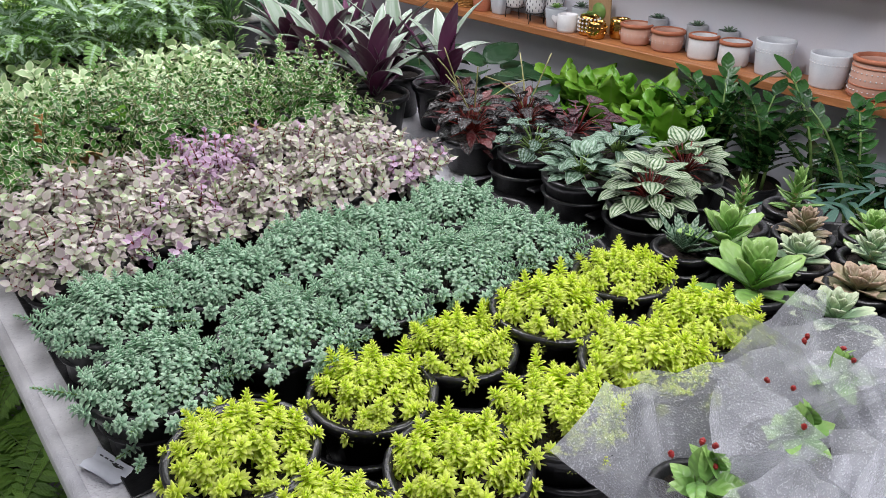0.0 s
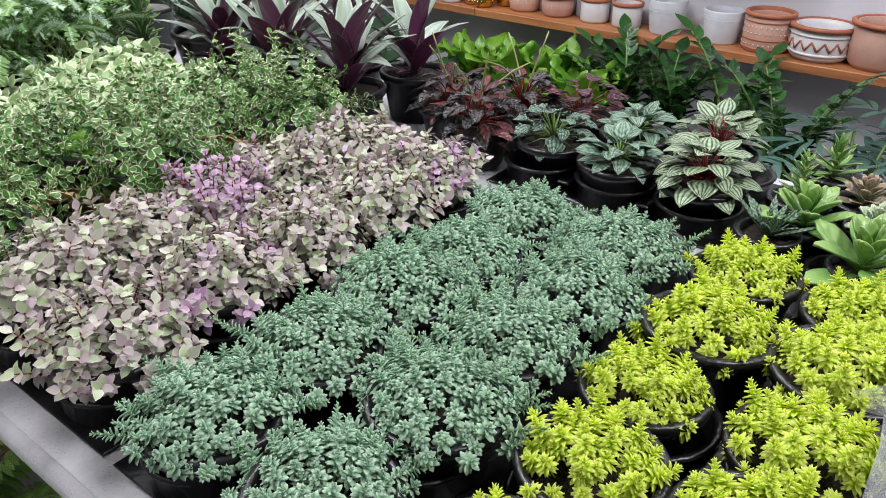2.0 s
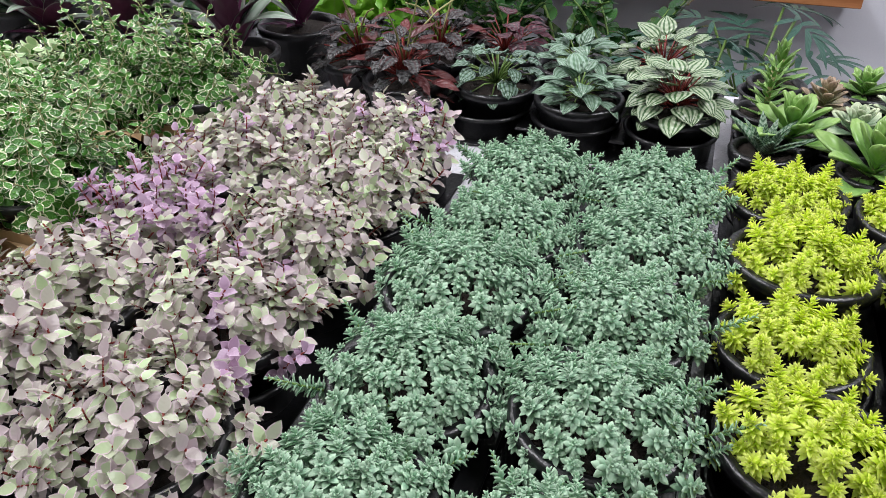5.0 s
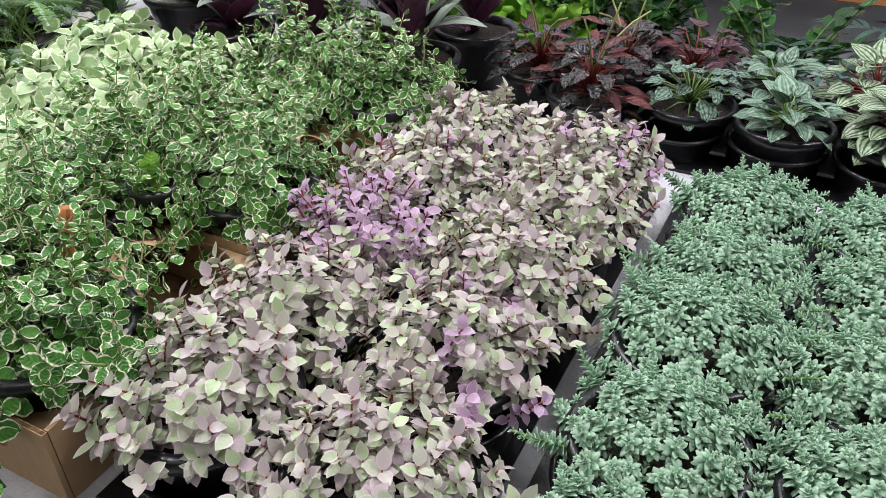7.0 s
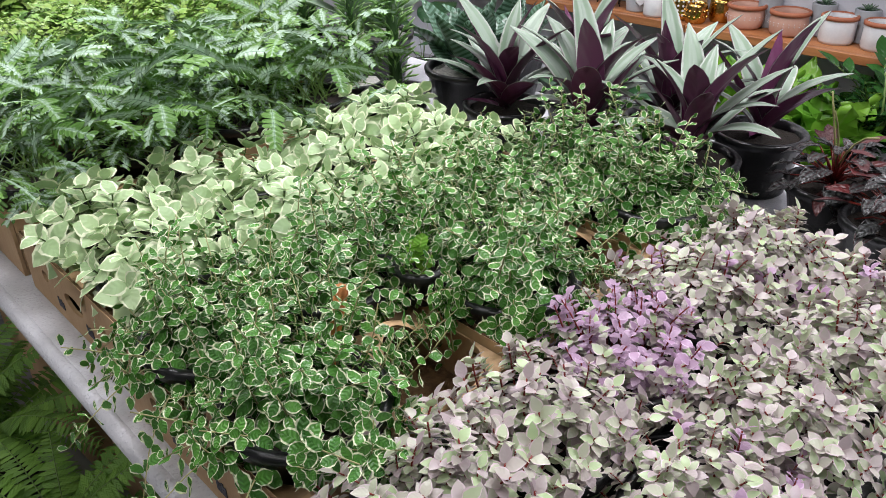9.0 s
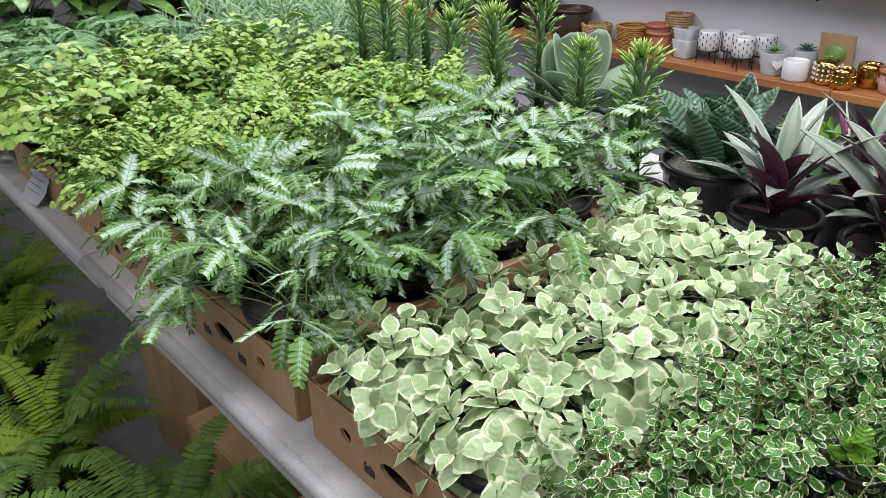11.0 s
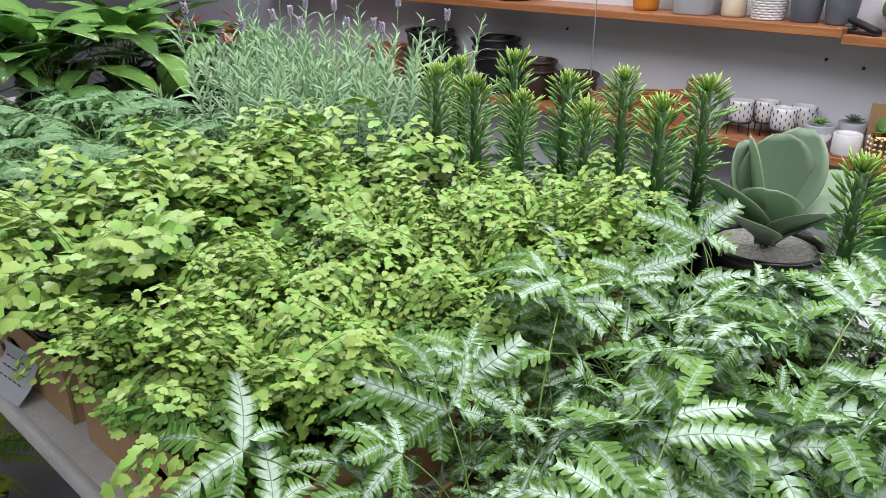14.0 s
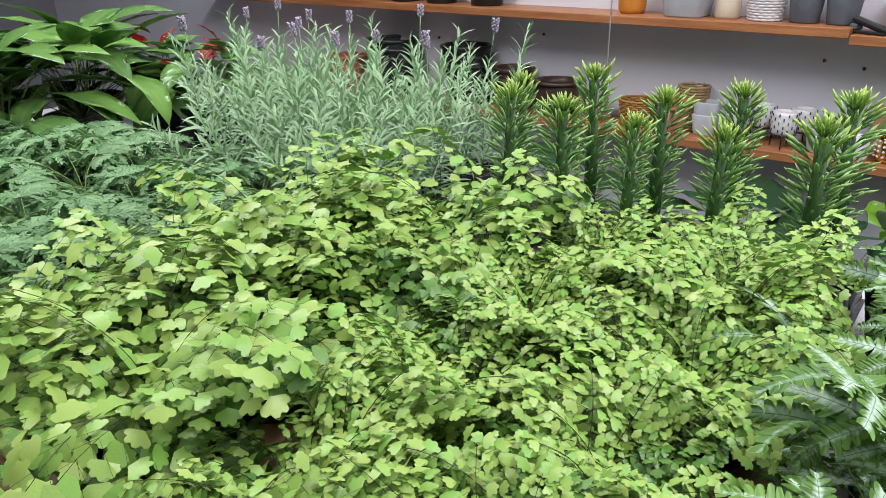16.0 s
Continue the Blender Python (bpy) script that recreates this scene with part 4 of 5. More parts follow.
for fr, spots, nm in ((fr_big, [(x, y) for y in (3.09, 3.26) for x in GRID], "broad-leaved"), (fr_small, [(x, y) for y in (2.66, 2.84) for x in GRID] + [(0.86, 2.70)], "fine-leaved")):
    maid = []
    for k in range(3):
        e = potted("maidenhair_fern", nm + " light green maidenhair fern in a black pot", "fern", "maidenhair ferns", POTB, SOILB)
        for j in range(26 if fr is fr_big else 38):
            a = j * 137.5 + U(-20, 20)
            # upright fronds get the lit tone, drooping ones the shaded tone
            top_lit = j % 5 > 1
            pick = [f for f in fr if (f.materials[0] == M["adiant_l"]) == top_lit]
            part("frond", R.choice(pick), e, "", aim(U(-0.04, 0.04), U(-0.04, 0.04), 0.09, a, U(-20, 14) if top_lit else U(-30, 8), U(-18, 18), U(0.85, 1.12) if top_lit else U(0.55, 1.05)))
        maid.append(e)
    strew(maid, spots, s0=0.95, s1=1.08)
    if fr is fr_big:
        giant = maiden_frond(0.23, 0.085, 0.025, 120, M["adiant_l"], 4, 4, 9)
        part("frond", giant, maid[0], "large pale drooping frond", maid[0].matrix_basis.inverted() @ aim(0.30, 3.10, T + 0.12, 140, 4, 0, 1.0))


# ---------------------------------------------------------------- oyster plants
def two_sided(L, W, prof, curl, fold=0.35, ny=8, thick=0.0014):
    """A stiff leaf with its own colour below."""
    top = blade(L, W, prof, ny, 4, fold, curl)
    g = Geo().add(top)
    vs, fs, uv = top
    low = [(x, y, z - thick) for x, y, z in vs]
    g.add((low, [tuple(reversed(f)) for f in fs], uv), None, 1)
    return g


strap = [two_sided(L, W, "lance", c, 0.22).mesh("leaf", [M["rhoeo_top"], M["rhoeo_low"]]) for L, W, c in ((0.19, 0.043, 60), (0.21, 0.046, 38), (0.17, 0.042, 80), (0.21, 0.045, 48))]
strap_p = [two_sided(L, W, "spear", c).mesh("leaf", [M["rhoeo_low"], M["rhoeo_low"]]) for L, W, c in ((0.19, 0.044, 5), (0.15, 0.04, 20))]
POTR = pot_mesh(0.076, 0.11, M["plastic"])
SOILR = soil_mesh(0.069, 0.095, M["soil"])


def oyster(x, y, turn, n=15, s=1.0, purp=1, label="white-striped oyster plant with purple undersides in a black pot"):
    e = potted("oyster_plant", label, "potted plant", "striped oyster plants", POTR, SOILR)
    for j in range(n):
        t = j / (n - 1)
        part("leaf", strap[j % 4], e, "", aim(0, 0, 0.1 + 0.03 * t, j * 137.5 + U(-15, 15), 50 + 36 * t + U(-9, 9), U(-14, 14), s * U(0.85, 1.1)))
    for j in range(purp):
        part("leaf", strap_p[j % 2], e, "deep purple leaf", aim(0, 0, 0.11, j * 120 + 40, U(55, 82), 0, s * U(0.8, 1.05)))
    for j in range(2):
        part("leaf", strap_p[1], e, "deep purple leaf", aim(0, 0, 0.1, j * 72 + 20, U(15, 40), 0, s * U(0.5, 0.7)))
    e.matrix_basis = pose(x, y, T, 0, 0, turn)


oyster(0.97, 1.88, 20, 18, 1.0, 2)
oyster(0.98, 1.69, 140, 18, 1.05, 2)
oyster(0.985, 1.49, 250, 17, 1.0, 2)
oyster(1.13, 1.62, 60, 17, 1.0, 2)
oyster(1.17, 1.46, 10, 10, 1.0, 3, "deep purple oyster plant with striped leaves in a black pot")
oyster(1.12, 1.80, 300, 16, 1.0, 2)


# ---------------------------------------------------------------- peperomias
def leaf_rosette(name, label, group, x, y, meshes, n, stem_len, stem_mat, s=1.0, lo=-15, hi=65, z=0.075, pot=(POT, SOIL), category="potted plant", face=-14, scale=1.0):
    """Leaves on stalks that fan out from the pot's middle, each leaf tipped outwards at its stalk's end."""
    e = potted(name, label, category, group, *pot)
    g = Geo()
    for j in range(n):
        t = j / max(1, n - 1)
        a, el = j * 137.5 + U(-18, 18), lo + (hi - lo) * t + U(-8, 8)
        d = Matrix.Rotation(radians(a), 4, "Z") @ Matrix.Rotation(radians(el), 4, "X") @ Vector((0, 1, 0))
        ln = stem_len * U(0.8, 1.15)
        b = Vector((0, 0, z))
        p = b + d * ln + Vector((0, 0, 0.006))
        g.add(tube([tuple(b), tuple(b.lerp(p, 0.5) + Vector((0, 0, 0.006))), tuple(p)], 0.0016, 4, 0.0012))
        part("leaf", R.choice(meshes), e, "", aim(p.x, p.y, p.z, a + U(-20, 20), el * 0.45 + face + U(-15, 15), U(-15, 15), s * U(0.8, 1.15)))
    tagged(part("stalk", g.mesh("stalk", stem_mat), e), kind="stuff")
    e.matrix_basis = pose(x, y, T + 0.004, 0, 0, U(0, 360)) @ Matrix.Scale(scale, 4)
    return e


def leaf_set(mat, L, W, prof, fold=0.2, wave=0.05, curls=(15, 35, 55), ny=6):
    return [blade_mesh for blade_mesh in (Geo().add(blade(L, W, prof, ny, 4, fold, c, wave, 0.0012)).mesh("leaf", mat) for c in curls)]


tray(0.965, 1.3, 0.66, 1.12, 2, 3)
leaf_rosette("ripple_peperomia", "dark rippled silver-veined peperomia in a black pot", "peperomias", 1.06, 1.03, leaf_set(M["pep_em"], 0.034, 0.03, "ovate", 0.1, 0.1), 34, 0.055, M["stem_green"])
leaf_rosette("silver_peperomia", "silvery green pointed-leaf peperomia in a black pot", "peperomias", 1.04, 0.885, leaf_set(M["pep_si"], 0.048, 0.032, "ovate", 0.2, 0.03), 30, 0.034, M["stem_green"], face=6)
leaf_rosette("watermelon_peperomia", "watermelon peperomia with striped leaves on red stalks", "peperomias", 1.05, 0.735, leaf_set(M["pep_wm"], 0.044, 0.037, "ovate", 0.08, 0.02), 46, 0.05, M["stem_red"], hi=78, face=-4)
leaf_rosette("silver_peperomia", "silvery green pointed-leaf peperomia in a black pot", "peperomias", 1.19, 0.92, leaf_set(M["pep_si"], 0.045, 0.03, "ovate", 0.2, 0.03), 28, 0.036, M["stem_green"], face=6)
leaf_rosette("watermelon_peperomia", "watermelon peperomia with striped leaves on red stalks", "peperomias", 1.2, 0.77, leaf_set(M["pep_wm"], 0.044, 0.037, "ovate", 0.08, 0.02), 36, 0.055, M["stem_red"], hi=75, face=-4)
reds = leaf_set(M["pep_red"], 0.04, 0.026, "ovate", 0.3, 0.1) + leaf_set(M["pep_und"], 0.05, 0.021, "ovate", 0.25, 0.05)[:1]
for x, y in ((1.03, 1.185), (1.1, 1.3), (1.17, 1.17)):
    e = leaf_rosette("red_peperomia", "dark red wrinkled peperomia with red stalks", "red peperomias", x, y, reds, 46, 0.06, M["stem_red"], hi=80, face=-12)
    for j in range(3):
        a = U(0, 360)
        part("flower_spike", Geo().add(tube([tuple(aim(0, 0, 0.1, a, 70 - 12 * k * j * 0.3) @ Vector((0, 0.035 * k, 0))) for k in range(5)], 0.002, 5, 0.0014)).mesh("flower_spike", M["stem_pale"]), e, "pale flower spike")
leaf_rosette("magenta_peperomia", "magenta-veined peperomia in a black pot", "red peperomias", 1.22, 1.06, leaf_set(M["mag"], 0.05, 0.034, "ovate"), 24, 0.06, M["stem_red"])

# ---------------------------------------------------------------- succulents
POTS = pot_mesh(0.045, 0.065, M["plastic"], 20)
SOILS = soil_mesh(0.04, 0.055, M["soil"])


def succulent(x, y, kind, mat, n, L, W, s=1.0, h=0.0, label="", lo=5, hi=80):
    e = potted(kind, label, "succulent", "small succulents", POTS, SOILS)
    me = [Geo().add(blade(L, W, "paddle" if W / L > 0.3 else "lance", 6, 4, 0.25, c, 0, W * 0.16)).mesh("leaf", mat) for c in (-10, 12)]
    for j in range(n):
        t = j / (n - 1)
        part("leaf", me[j % 2], e, "", aim(0, 0, 0.056 + h * t, j * 137.5, lo + (hi - lo) * t + U(-5, 5), 0, 1.08 * s * (1.05 - 0.5 * t) * U(0.92, 1.08)))
    if h:
        part("stem", Geo().add(tube([(0, 0, 0.05), (0, 0, 0.06 + h)], 0.004, 6)).mesh("stem", M["stem_pale"]), e)
    e.matrix_basis = pose(x, y, T, 0, 0, U(0, 360))


tray(0.9, 1.32, 0.12, 0.645, 4, 5)
GREEN, GREY, PINKISH = "fresh green paddle-leaved succulent in a small pot", "grey-green rosette succulent in a small pot", "brown-pink rosette succulent in a small pot"
succulent(0.97, 0.60, "striped_haworthia", M["haw"], 18, 0.07, 0.016, 1, 0, "dark striped haworthia in a small black pot", 25, 80)
succulent(1.03, 0.565, "green_succulent", M["succ_g"], 16, 0.07, 0.03, 1.1, 0.03, GREEN)
succulent(1.12, 0.60, "fern_like_succulent", M["succ_g"], 40, 0.03, 0.008, 1.2, 0.075, "upright bright green spiky succulent", 20, 60)
succulent(0.94, 0.46, "green_succulent", M["succ_g"], 16, 0.075, 0.032, 1.15, 0.03, GREEN)
succulent(1.08, 0.47, "grey_succulent", M["succ_b"], 22, 0.05, 0.024, 1, 0.02, GREY)
succulent(1.17, 0.51, "pink_succulent", M["succ_p"], 26, 0.045, 0.02, 1, 0.03, PINKISH)
succulent(0.96, 0.35, "grey_succulent", M["succ_b"], 22, 0.055, 0.022, 1, 0.01, GREY)
succulent(1.07, 0.37, "pink_succulent", M["succ_p"], 24, 0.055, 0.028, 1, 0.0, PINKISH)
succulent(1.17, 0.40, "grey_succulent", M["succ_b"], 24, 0.045, 0.02, 1, 0.03, GREY)
succulent(0.95, 0.25, "jade_succulent", M["succ_b"], 20, 0.035, 0.02, 1.1, 0.05, "blue-grey jelly-leaved succulent in a small pot", 20, 70)
succulent(1.06, 0.26, "green_succulent", M["succ_g"], 18, 0.05, 0.022, 1, 0.02, GREEN)
succulent(1.17, 0.30, "grey_succulent", M["succ_b"], 22, 0.05, 0.022, 1, 0.0, GREY)
succulent(1.26, 0.58, "green_succulent", M["succ_g"], 26, 0.04, 0.012, 1.2, 0.06, GREEN)
succulent(1.26, 0.44, "green_succulent", M["succ_g"], 18, 0.05, 0.022, 1, 0.02, GREEN)


# ---------------------------------------------------------------- cellophane-wrapped flowers
def wrapped(x, y, turn, s=1.0):
    e = potted("wrapped_flower_pot", "small red-flowered plant in a misted cellophane sleeve", "potted plant", "wrapped flowers", POTS, SOILS)
    lv2 = [blade(0.034, 0.02, "ovate", 5, 2, 0.2, c) for c in (20, 45)]
    for j in range(5):
        part("shoot", leafy_shoot(5, 0.04, lv2, 0, 50, M["succ_g"], M["stem_green"]), e, "", aim(0, 0, 0.055, j * 52, -20))
    bud = Geo().add(plump(0.01, 0.006, 0.006, 6)).mesh("flower", M["red"])
    for j in range(4):
        part("flower", bud, e, "red flower bud", aim(U(-0.05, 0.05), U(-0.05, 0.05), U(0.09, 0.13), U(0, 360), U(20, 80)))
    for j in range(5):
        a, wide, tall, lean = j * 72 + U(-14, 14), U(0.055, 0.075), U(0.12, 0.165), U(14, 30)
        peak, crease = U(-0.6, 0.6), U(-0.4, 0.4)
        vs, fs, uv = [], [], []
        nu, nv = 8, 7
        for q in range(nv + 1):
            v = q / nv
            for i in range(nu + 1):
                u = 2 * i / nu - 1
                top = tall * (1 - 0.35 * abs(u - peak) + 0.03 * math.sin(9 * u + j))
                fold = 0.012 * v * abs(u - crease) * 2 + U(-0.0022, 0.0022) * v
                vs.append((u * (0.034 + wide * v), fold, top * v))
                uv.append((i / nu, v))
        for q in range(nv):
            for i in range(nu):
                b = q * (nu + 1) + i
                fs.append((b, b + 1, b + nu + 2, b + nu + 1))
        m = Matrix.Rotation(radians(a), 4, "Z") @ Matrix.Translation((0, 0.038, 0.02)) @ Matrix.Rotation(radians(-lean), 4, "X")
        part("sleeve_sheet", Geo().add((vs, fs, uv)).mesh("sleeve_sheet", M["wrap"], False), e, "misted clear cellophane sheet", m)
    e.matrix_basis = pose(x, y, T, 0, 0, turn * 40) @ Matrix.Scale(s, 4)


for k, (x, y) in enumerate([(0.80, 0.27), (0.67, 0.25), (0.54, 0.27), (0.83, 0.12), (0.70, 0.10), (0.57, 0.12)]):
    wrapped(x, y, k, 1.0)


# ---------------------------------------------------------------- needle cacti, paddle plant, snake plant
def needle_column(H, r):
    stem = Geo().add(tube([(0, 0, 0), (0.003, 0.002, H * 0.5), (0, 0, H)], r, 8, r * 0.7)).mesh("stem", M["eve_stem"])
    g = Geo()
    n = int(H / 0.0017)
    piece = plump(0.05, 0.007, 0.0055, 4)
    for i in range(n):
        t = i / n
        a = i * 137.5
        g.add(piece, aim(-r * 0.8 * math.sin(radians(a)), r * 0.8 * math.cos(radians(a)), H * (0.08 + 0.92 * t), a, U(14, 52) + 16 * t ** 4, 0, (0.66 + 0.36 * t) * U(0.65, 1.15)), 0 if t < 0.9 else 1)
    for i in range(16):
        g.add(piece, aim(0, 0, H - 0.004, i * 137.5, 42 + 2.6 * i, 0, 0.72), 1)
    return stem, g.mesh("needles", [M["eve"], M["eve_top"]])


COL = [needle_column(h, 0.014) for h in (0.27, 0.30, 0.24)]
POTG, GRAV, SOILG = pot_mesh(0.068, 0.09, M["plastic"]), soil_mesh(0.062, 0.078, M["gravel"]), soil_mesh(0.062, 0.078, M["soil"])


def cactus(x, y, top, i):
    e = potted("needle_cactus", "tall needle cactus in a black pot of white gravel" if i > 9 else "tall needle cactus in a black pot", "cactus", "needle cacti", POTG, GRAV if i > 9 else SOILG)
    h = (0.29, 0.32, 0.26)[i % 3]
    m = aim(0, 0, 0.07, 0, 0, 0, (top - T - 0.07) / h)
    part("stem", COL[i % 3][0], e, "", m)
    tagged(part("needles", COL[i % 3][1], e, "pointed fleshy green needles", m), kind="stuff")
    e.matrix_basis = pose(x, y, T, U(-1, 1), U(-1, 1), U(0, 360))


for i, (x, y, z) in enumerate([(1.02, 3.153, 1.118), (1.166, 3.205, 1.112), (1.027, 3.045, 1.108), (1.17, 3.053, 1.138), (0.995, 2.908, 1.098), (1.17, 2.918, 1.11), (1.003, 2.763, 1.098), (1.166, 2.777, 1.134), (1.028, 2.623, 1.122), (1.174, 2.615, 1.135), (0.912, 2.278, 1.108), (0.925, 2.142, 1.118)]):
    cactus(x, y, z, i)
tray(0.9, 1.28, 2.55, 3.26, 2, 5)

POTK, GRAVK = pot_mesh(0.10, 0.13, M["plastic"], 28), soil_mesh(0.092, 0.115, M["gravel"])


def paddle_plant(x, y):
    e = potted("paddle_plant", "grey-green paddle plant with broad upright leaves", "succulent", "", POTK, GRAVK)
    me = [Geo().add(blade(L, W, "paddle", 14, 8, 0.12, c, 0, 0.0035)).mesh("leaf", M["kal"]) for L, W, c in ((0.23, 0.15, -14), (0.2, 0.135, 12), (0.225, 0.155, -8))]
    for a, el, k, s in ((-40, 84, 2, 0.86), (38, 68, 0, 0.86), (62, 50, 1, 0.95), (84, 36, 1, 1.0), (-100, 62, 0, 0.9), (-122, 40, 1, 1.0), (104, 58, 1, 0.8), (-68, 72, 0, 0.75), (150, 44, 1, 0.8), (-165, 46, 1, 0.8), (0, 62, 0, 0.8)):
        part("leaf", me[k], e, "", aim(0, 0, 0.125, a, el, U(-10, 10), s))
    e.matrix_basis = pose(x, y, T, 0, 0, 0)


paddle_plant(1.11, 2.45)


def snake_plant(x, y, turn, s=1.0):
    e = potted("dwarf_snake_plant", "dwarf snake plant with dark banded leaves in a black pot", "potted plant", "", POTK, GRAVK)
    me = [Geo().add(blade(L, 0.095, "lance", 9, 4, 0.35, c, 0.03, 0.004)).mesh("leaf", M["snake"]) for L, c in ((0.19, -18), (0.16, 10), (0.2, -5))]
    for j in range(17):
        t = j / 16
        part("leaf", me[j % 3], e, "", aim(U(-0.03, 0.03), U(-0.03, 0.03), 0.115, j * 137.5, 16 + 62 * t + U(-8, 8), U(-20, 20), U(0.8, 1.05) * (1.05 - 0.2 * t)))
    e.matrix_basis = pose(x, y, T, 0, 0, turn) @ Matrix.Scale(s, 4)


snake_plant(1.07, 2.06, 0)
snake_plant(1.26, 2.13, 70, 0.9)


# ---------------------------------------------------------------- lavender, blue ferns, peace lilies
def lavender_stem(H, flower):
    g = Geo().add(tube([(0, 0, 0), (0, 0.02 * H, H * 0.5), (0, 0.09 * H, H)], 0.0016, 4, 0.001), None, 1)
    needle = blade(0.05, 0.0072, "lance", 3, 2, 0.2, 40)
    for i in range(40):
        t = 0.1 + 0.9 * i / 40
        a = (i % 2) * 180 + (i // 2) * 90 + U(-20, 20)
        g.add(needle, aim(0, 0.09 * H * t * t, H * t, a, 25 + 35 * t + U(-10, 10), U(-30, 30), U(0.7, 1.1) * (1.1 - 0.45 * t ** 3)))
    if flower:
        g.add(tube([(0, 0.09 * H, H), (0, 0.1 * H, H + 0.07)], 0.001, 4), None, 1)
        for i in range(22):
            g.add(plump(0.011, 0.006, 0.006), aim(0, 0.1 * H, H + 0.055 + 0.025 * i / 22, i * 137.5, 40), 2)
    return g.mesh("stem", [M["lav"], M["lav"], M["lav_fl"]])


LAV = [lavender_stem(h, 0) for h in (0.22, 0.26, 0.3, 0.24)]
LAVF = lavender_stem(0.27, 1)
lavs = []
for k in range(3):
    e = potted("lavender", "silvery green lavender bush in a black pot", "potted plant", "lavender pots", POTB, SOILB)
    dome(e, LAV, 11, 0.075, 0.09, 0.09, 26, "stem", 0.01, 0.85, 1.1)
    for j in range(1):
        part("flower_stem", LAVF, e, "stem with a pale lilac flower head", aim(U(-0.03, 0.03), U(-0.03, 0.03), 0.09, U(0, 360), U(-8, 8)))
    lavs.append(e)
strew(lavs, [(1.0, 3.42), (1.14, 3.4), (1.27, 3.42), (1.02, 3.58), (1.16, 3.57), (1.29, 3.6), (0.87, 3.44), (0.88, 3.6), (0.9, 3.78), (1.08, 3.76), (1.22, 3.76), (1.15, 3.93), (1.28, 3.95), (1.2, 4.12)], z=T)

BF = [brake_frond(s, p, L, arch, M["bfern"], M["stem_green"], w) for s, p, L, arch, w in ((0.14, 4, 0.07, 75, 0.017), (0.17, 5, 0.075, 85, 0.016), (0.11, 4, 0.065, 98, 0.017))]
bf = []
for k in range(2):
    e = potted("blue_fern", "feathery blue-green fern in a black pot", "fern", "blue-green ferns", POTB, SOILB)
    for j in range(27):
        part("frond", R.choice(BF), e, "", aim(U(-0.03, 0.03), U(-0.03, 0.03), 0.09, j * 137.5, U(-30, 12), 0, U(0.75, 1.1)))
    bf.append(e)
strew(bf, [(x, y) for y in (3.5, 3.68, 3.86, 4.06, 4.26) for x in (0.2, 0.38, 0.56, 0.74)], z=T + 0.02)

LEAFS = leaf_set(M["spath"], 0.21, 0.1, "ovate", 0.15, 0.02, (30, 55, 80), 8)
POTL, SOILL = pot_mesh(0.1, 0.15, M["plastic"]), soil_mesh(0.092, 0.135, M["soil"])
for x, y, n in ((0.74, 4.5, 26), (0.96, 4.52, 26), (0.5, 4.58, 22), (1.12, 4.75, 26), (0.85, 4.82, 26), (0.6, 4.95, 24)):
    leaf_rosette("peace_lily", "broad glossy-leaved peace lily in a black pot", "peace lilies", x, y, LEAFS, n, 0.2, M["stem_green"], 1.0, 25, 85, 0.13, (POTL, SOILL), "potted plant", -5)
REDL = leaf_set(M["red"], 0.07, 0.05, "ovate", 0.15, 0.03, (10, 30), 5)
for x, y in ((1.26, 4.34), (1.27, 4.58)):
    e = leaf_rosette("red_anthurium", "red-flowered anthurium with dark leaves in a black pot", "anthuriums", x, y, LEAFS, 18, 0.16, M["stem_green"], 0.9, 20, 80, 0.13, (POTL, SOILL))
    for j in range(6):
        part("flower", REDL[j % 2], e, "glossy red flower", aim(U(-0.09, 0.09), U(-0.09, 0.09), U(0.24, 0.33), U(0, 360), U(10, 60)))

# ---------------------------------------------------------------- floor plants by the wall
POTF, SOILF = pot_mesh(0.11, 0.19, M["plastic"]), soil_mesh(0.1, 0.17, M["soil"])


def zz_plant(x, y, H, n, mat=None, leaflet=(0.105, 0.06), z=0.0, label="glossy dark green zz plant in a black pot", name="zz_plant"):
    e = potted(name, label, "potted plant", "floor plants by the wall", POTF, SOILF)
    lf = [blade(leaflet[0], leaflet[1], "ovate", 5, 2, 0.25, c) for c in (10, 30)]
    stems = []
    for v in range(3):
        g = Geo()
        pts = [Vector((0, 0, 0))]
        for k in range(10):
            a = radians(86 - (25 + 14 * v) * (k / 9) ** 1.5)
            pts.append(pts[-1] + Vector((0, math.cos(a), math.sin(a))) * H / 10)
        g.add(tube([tuple(p) for p in pts], 0.008, 6, 0.003), None, 1)
        for k in range(2, 11):
            t = k / 11
            p = pts[int(t * 10)].lerp(pts[min(10, int(t * 10) + 1)], t * 10 % 1)
            for sgn in (-1, 1):
                g.add(lf[k % 2], aim(p.x, p.y, p.z, sgn * -62 + U(-12, 12), 38 + U(-12, 12), sgn * 20, (1.05 - 0.35 * t) * U(0.9, 1.1)))
        g.add(lf[0], aim(*pts[-1], 0, 40))
        stems.append(g.mesh("stem", [mat or M["zz"], M["stem_green"]]))
    for j in range(n):
        part("stem", stems[j % 3], e, "", aim(U(-0.04, 0.04), U(-0.04, 0.04), 0.17, j * 137.5, U(-18, 6), 0, U(0.75, 1.05)))
    e.matrix_basis = pose(x, y, z, 0, 0, U(0, 360))


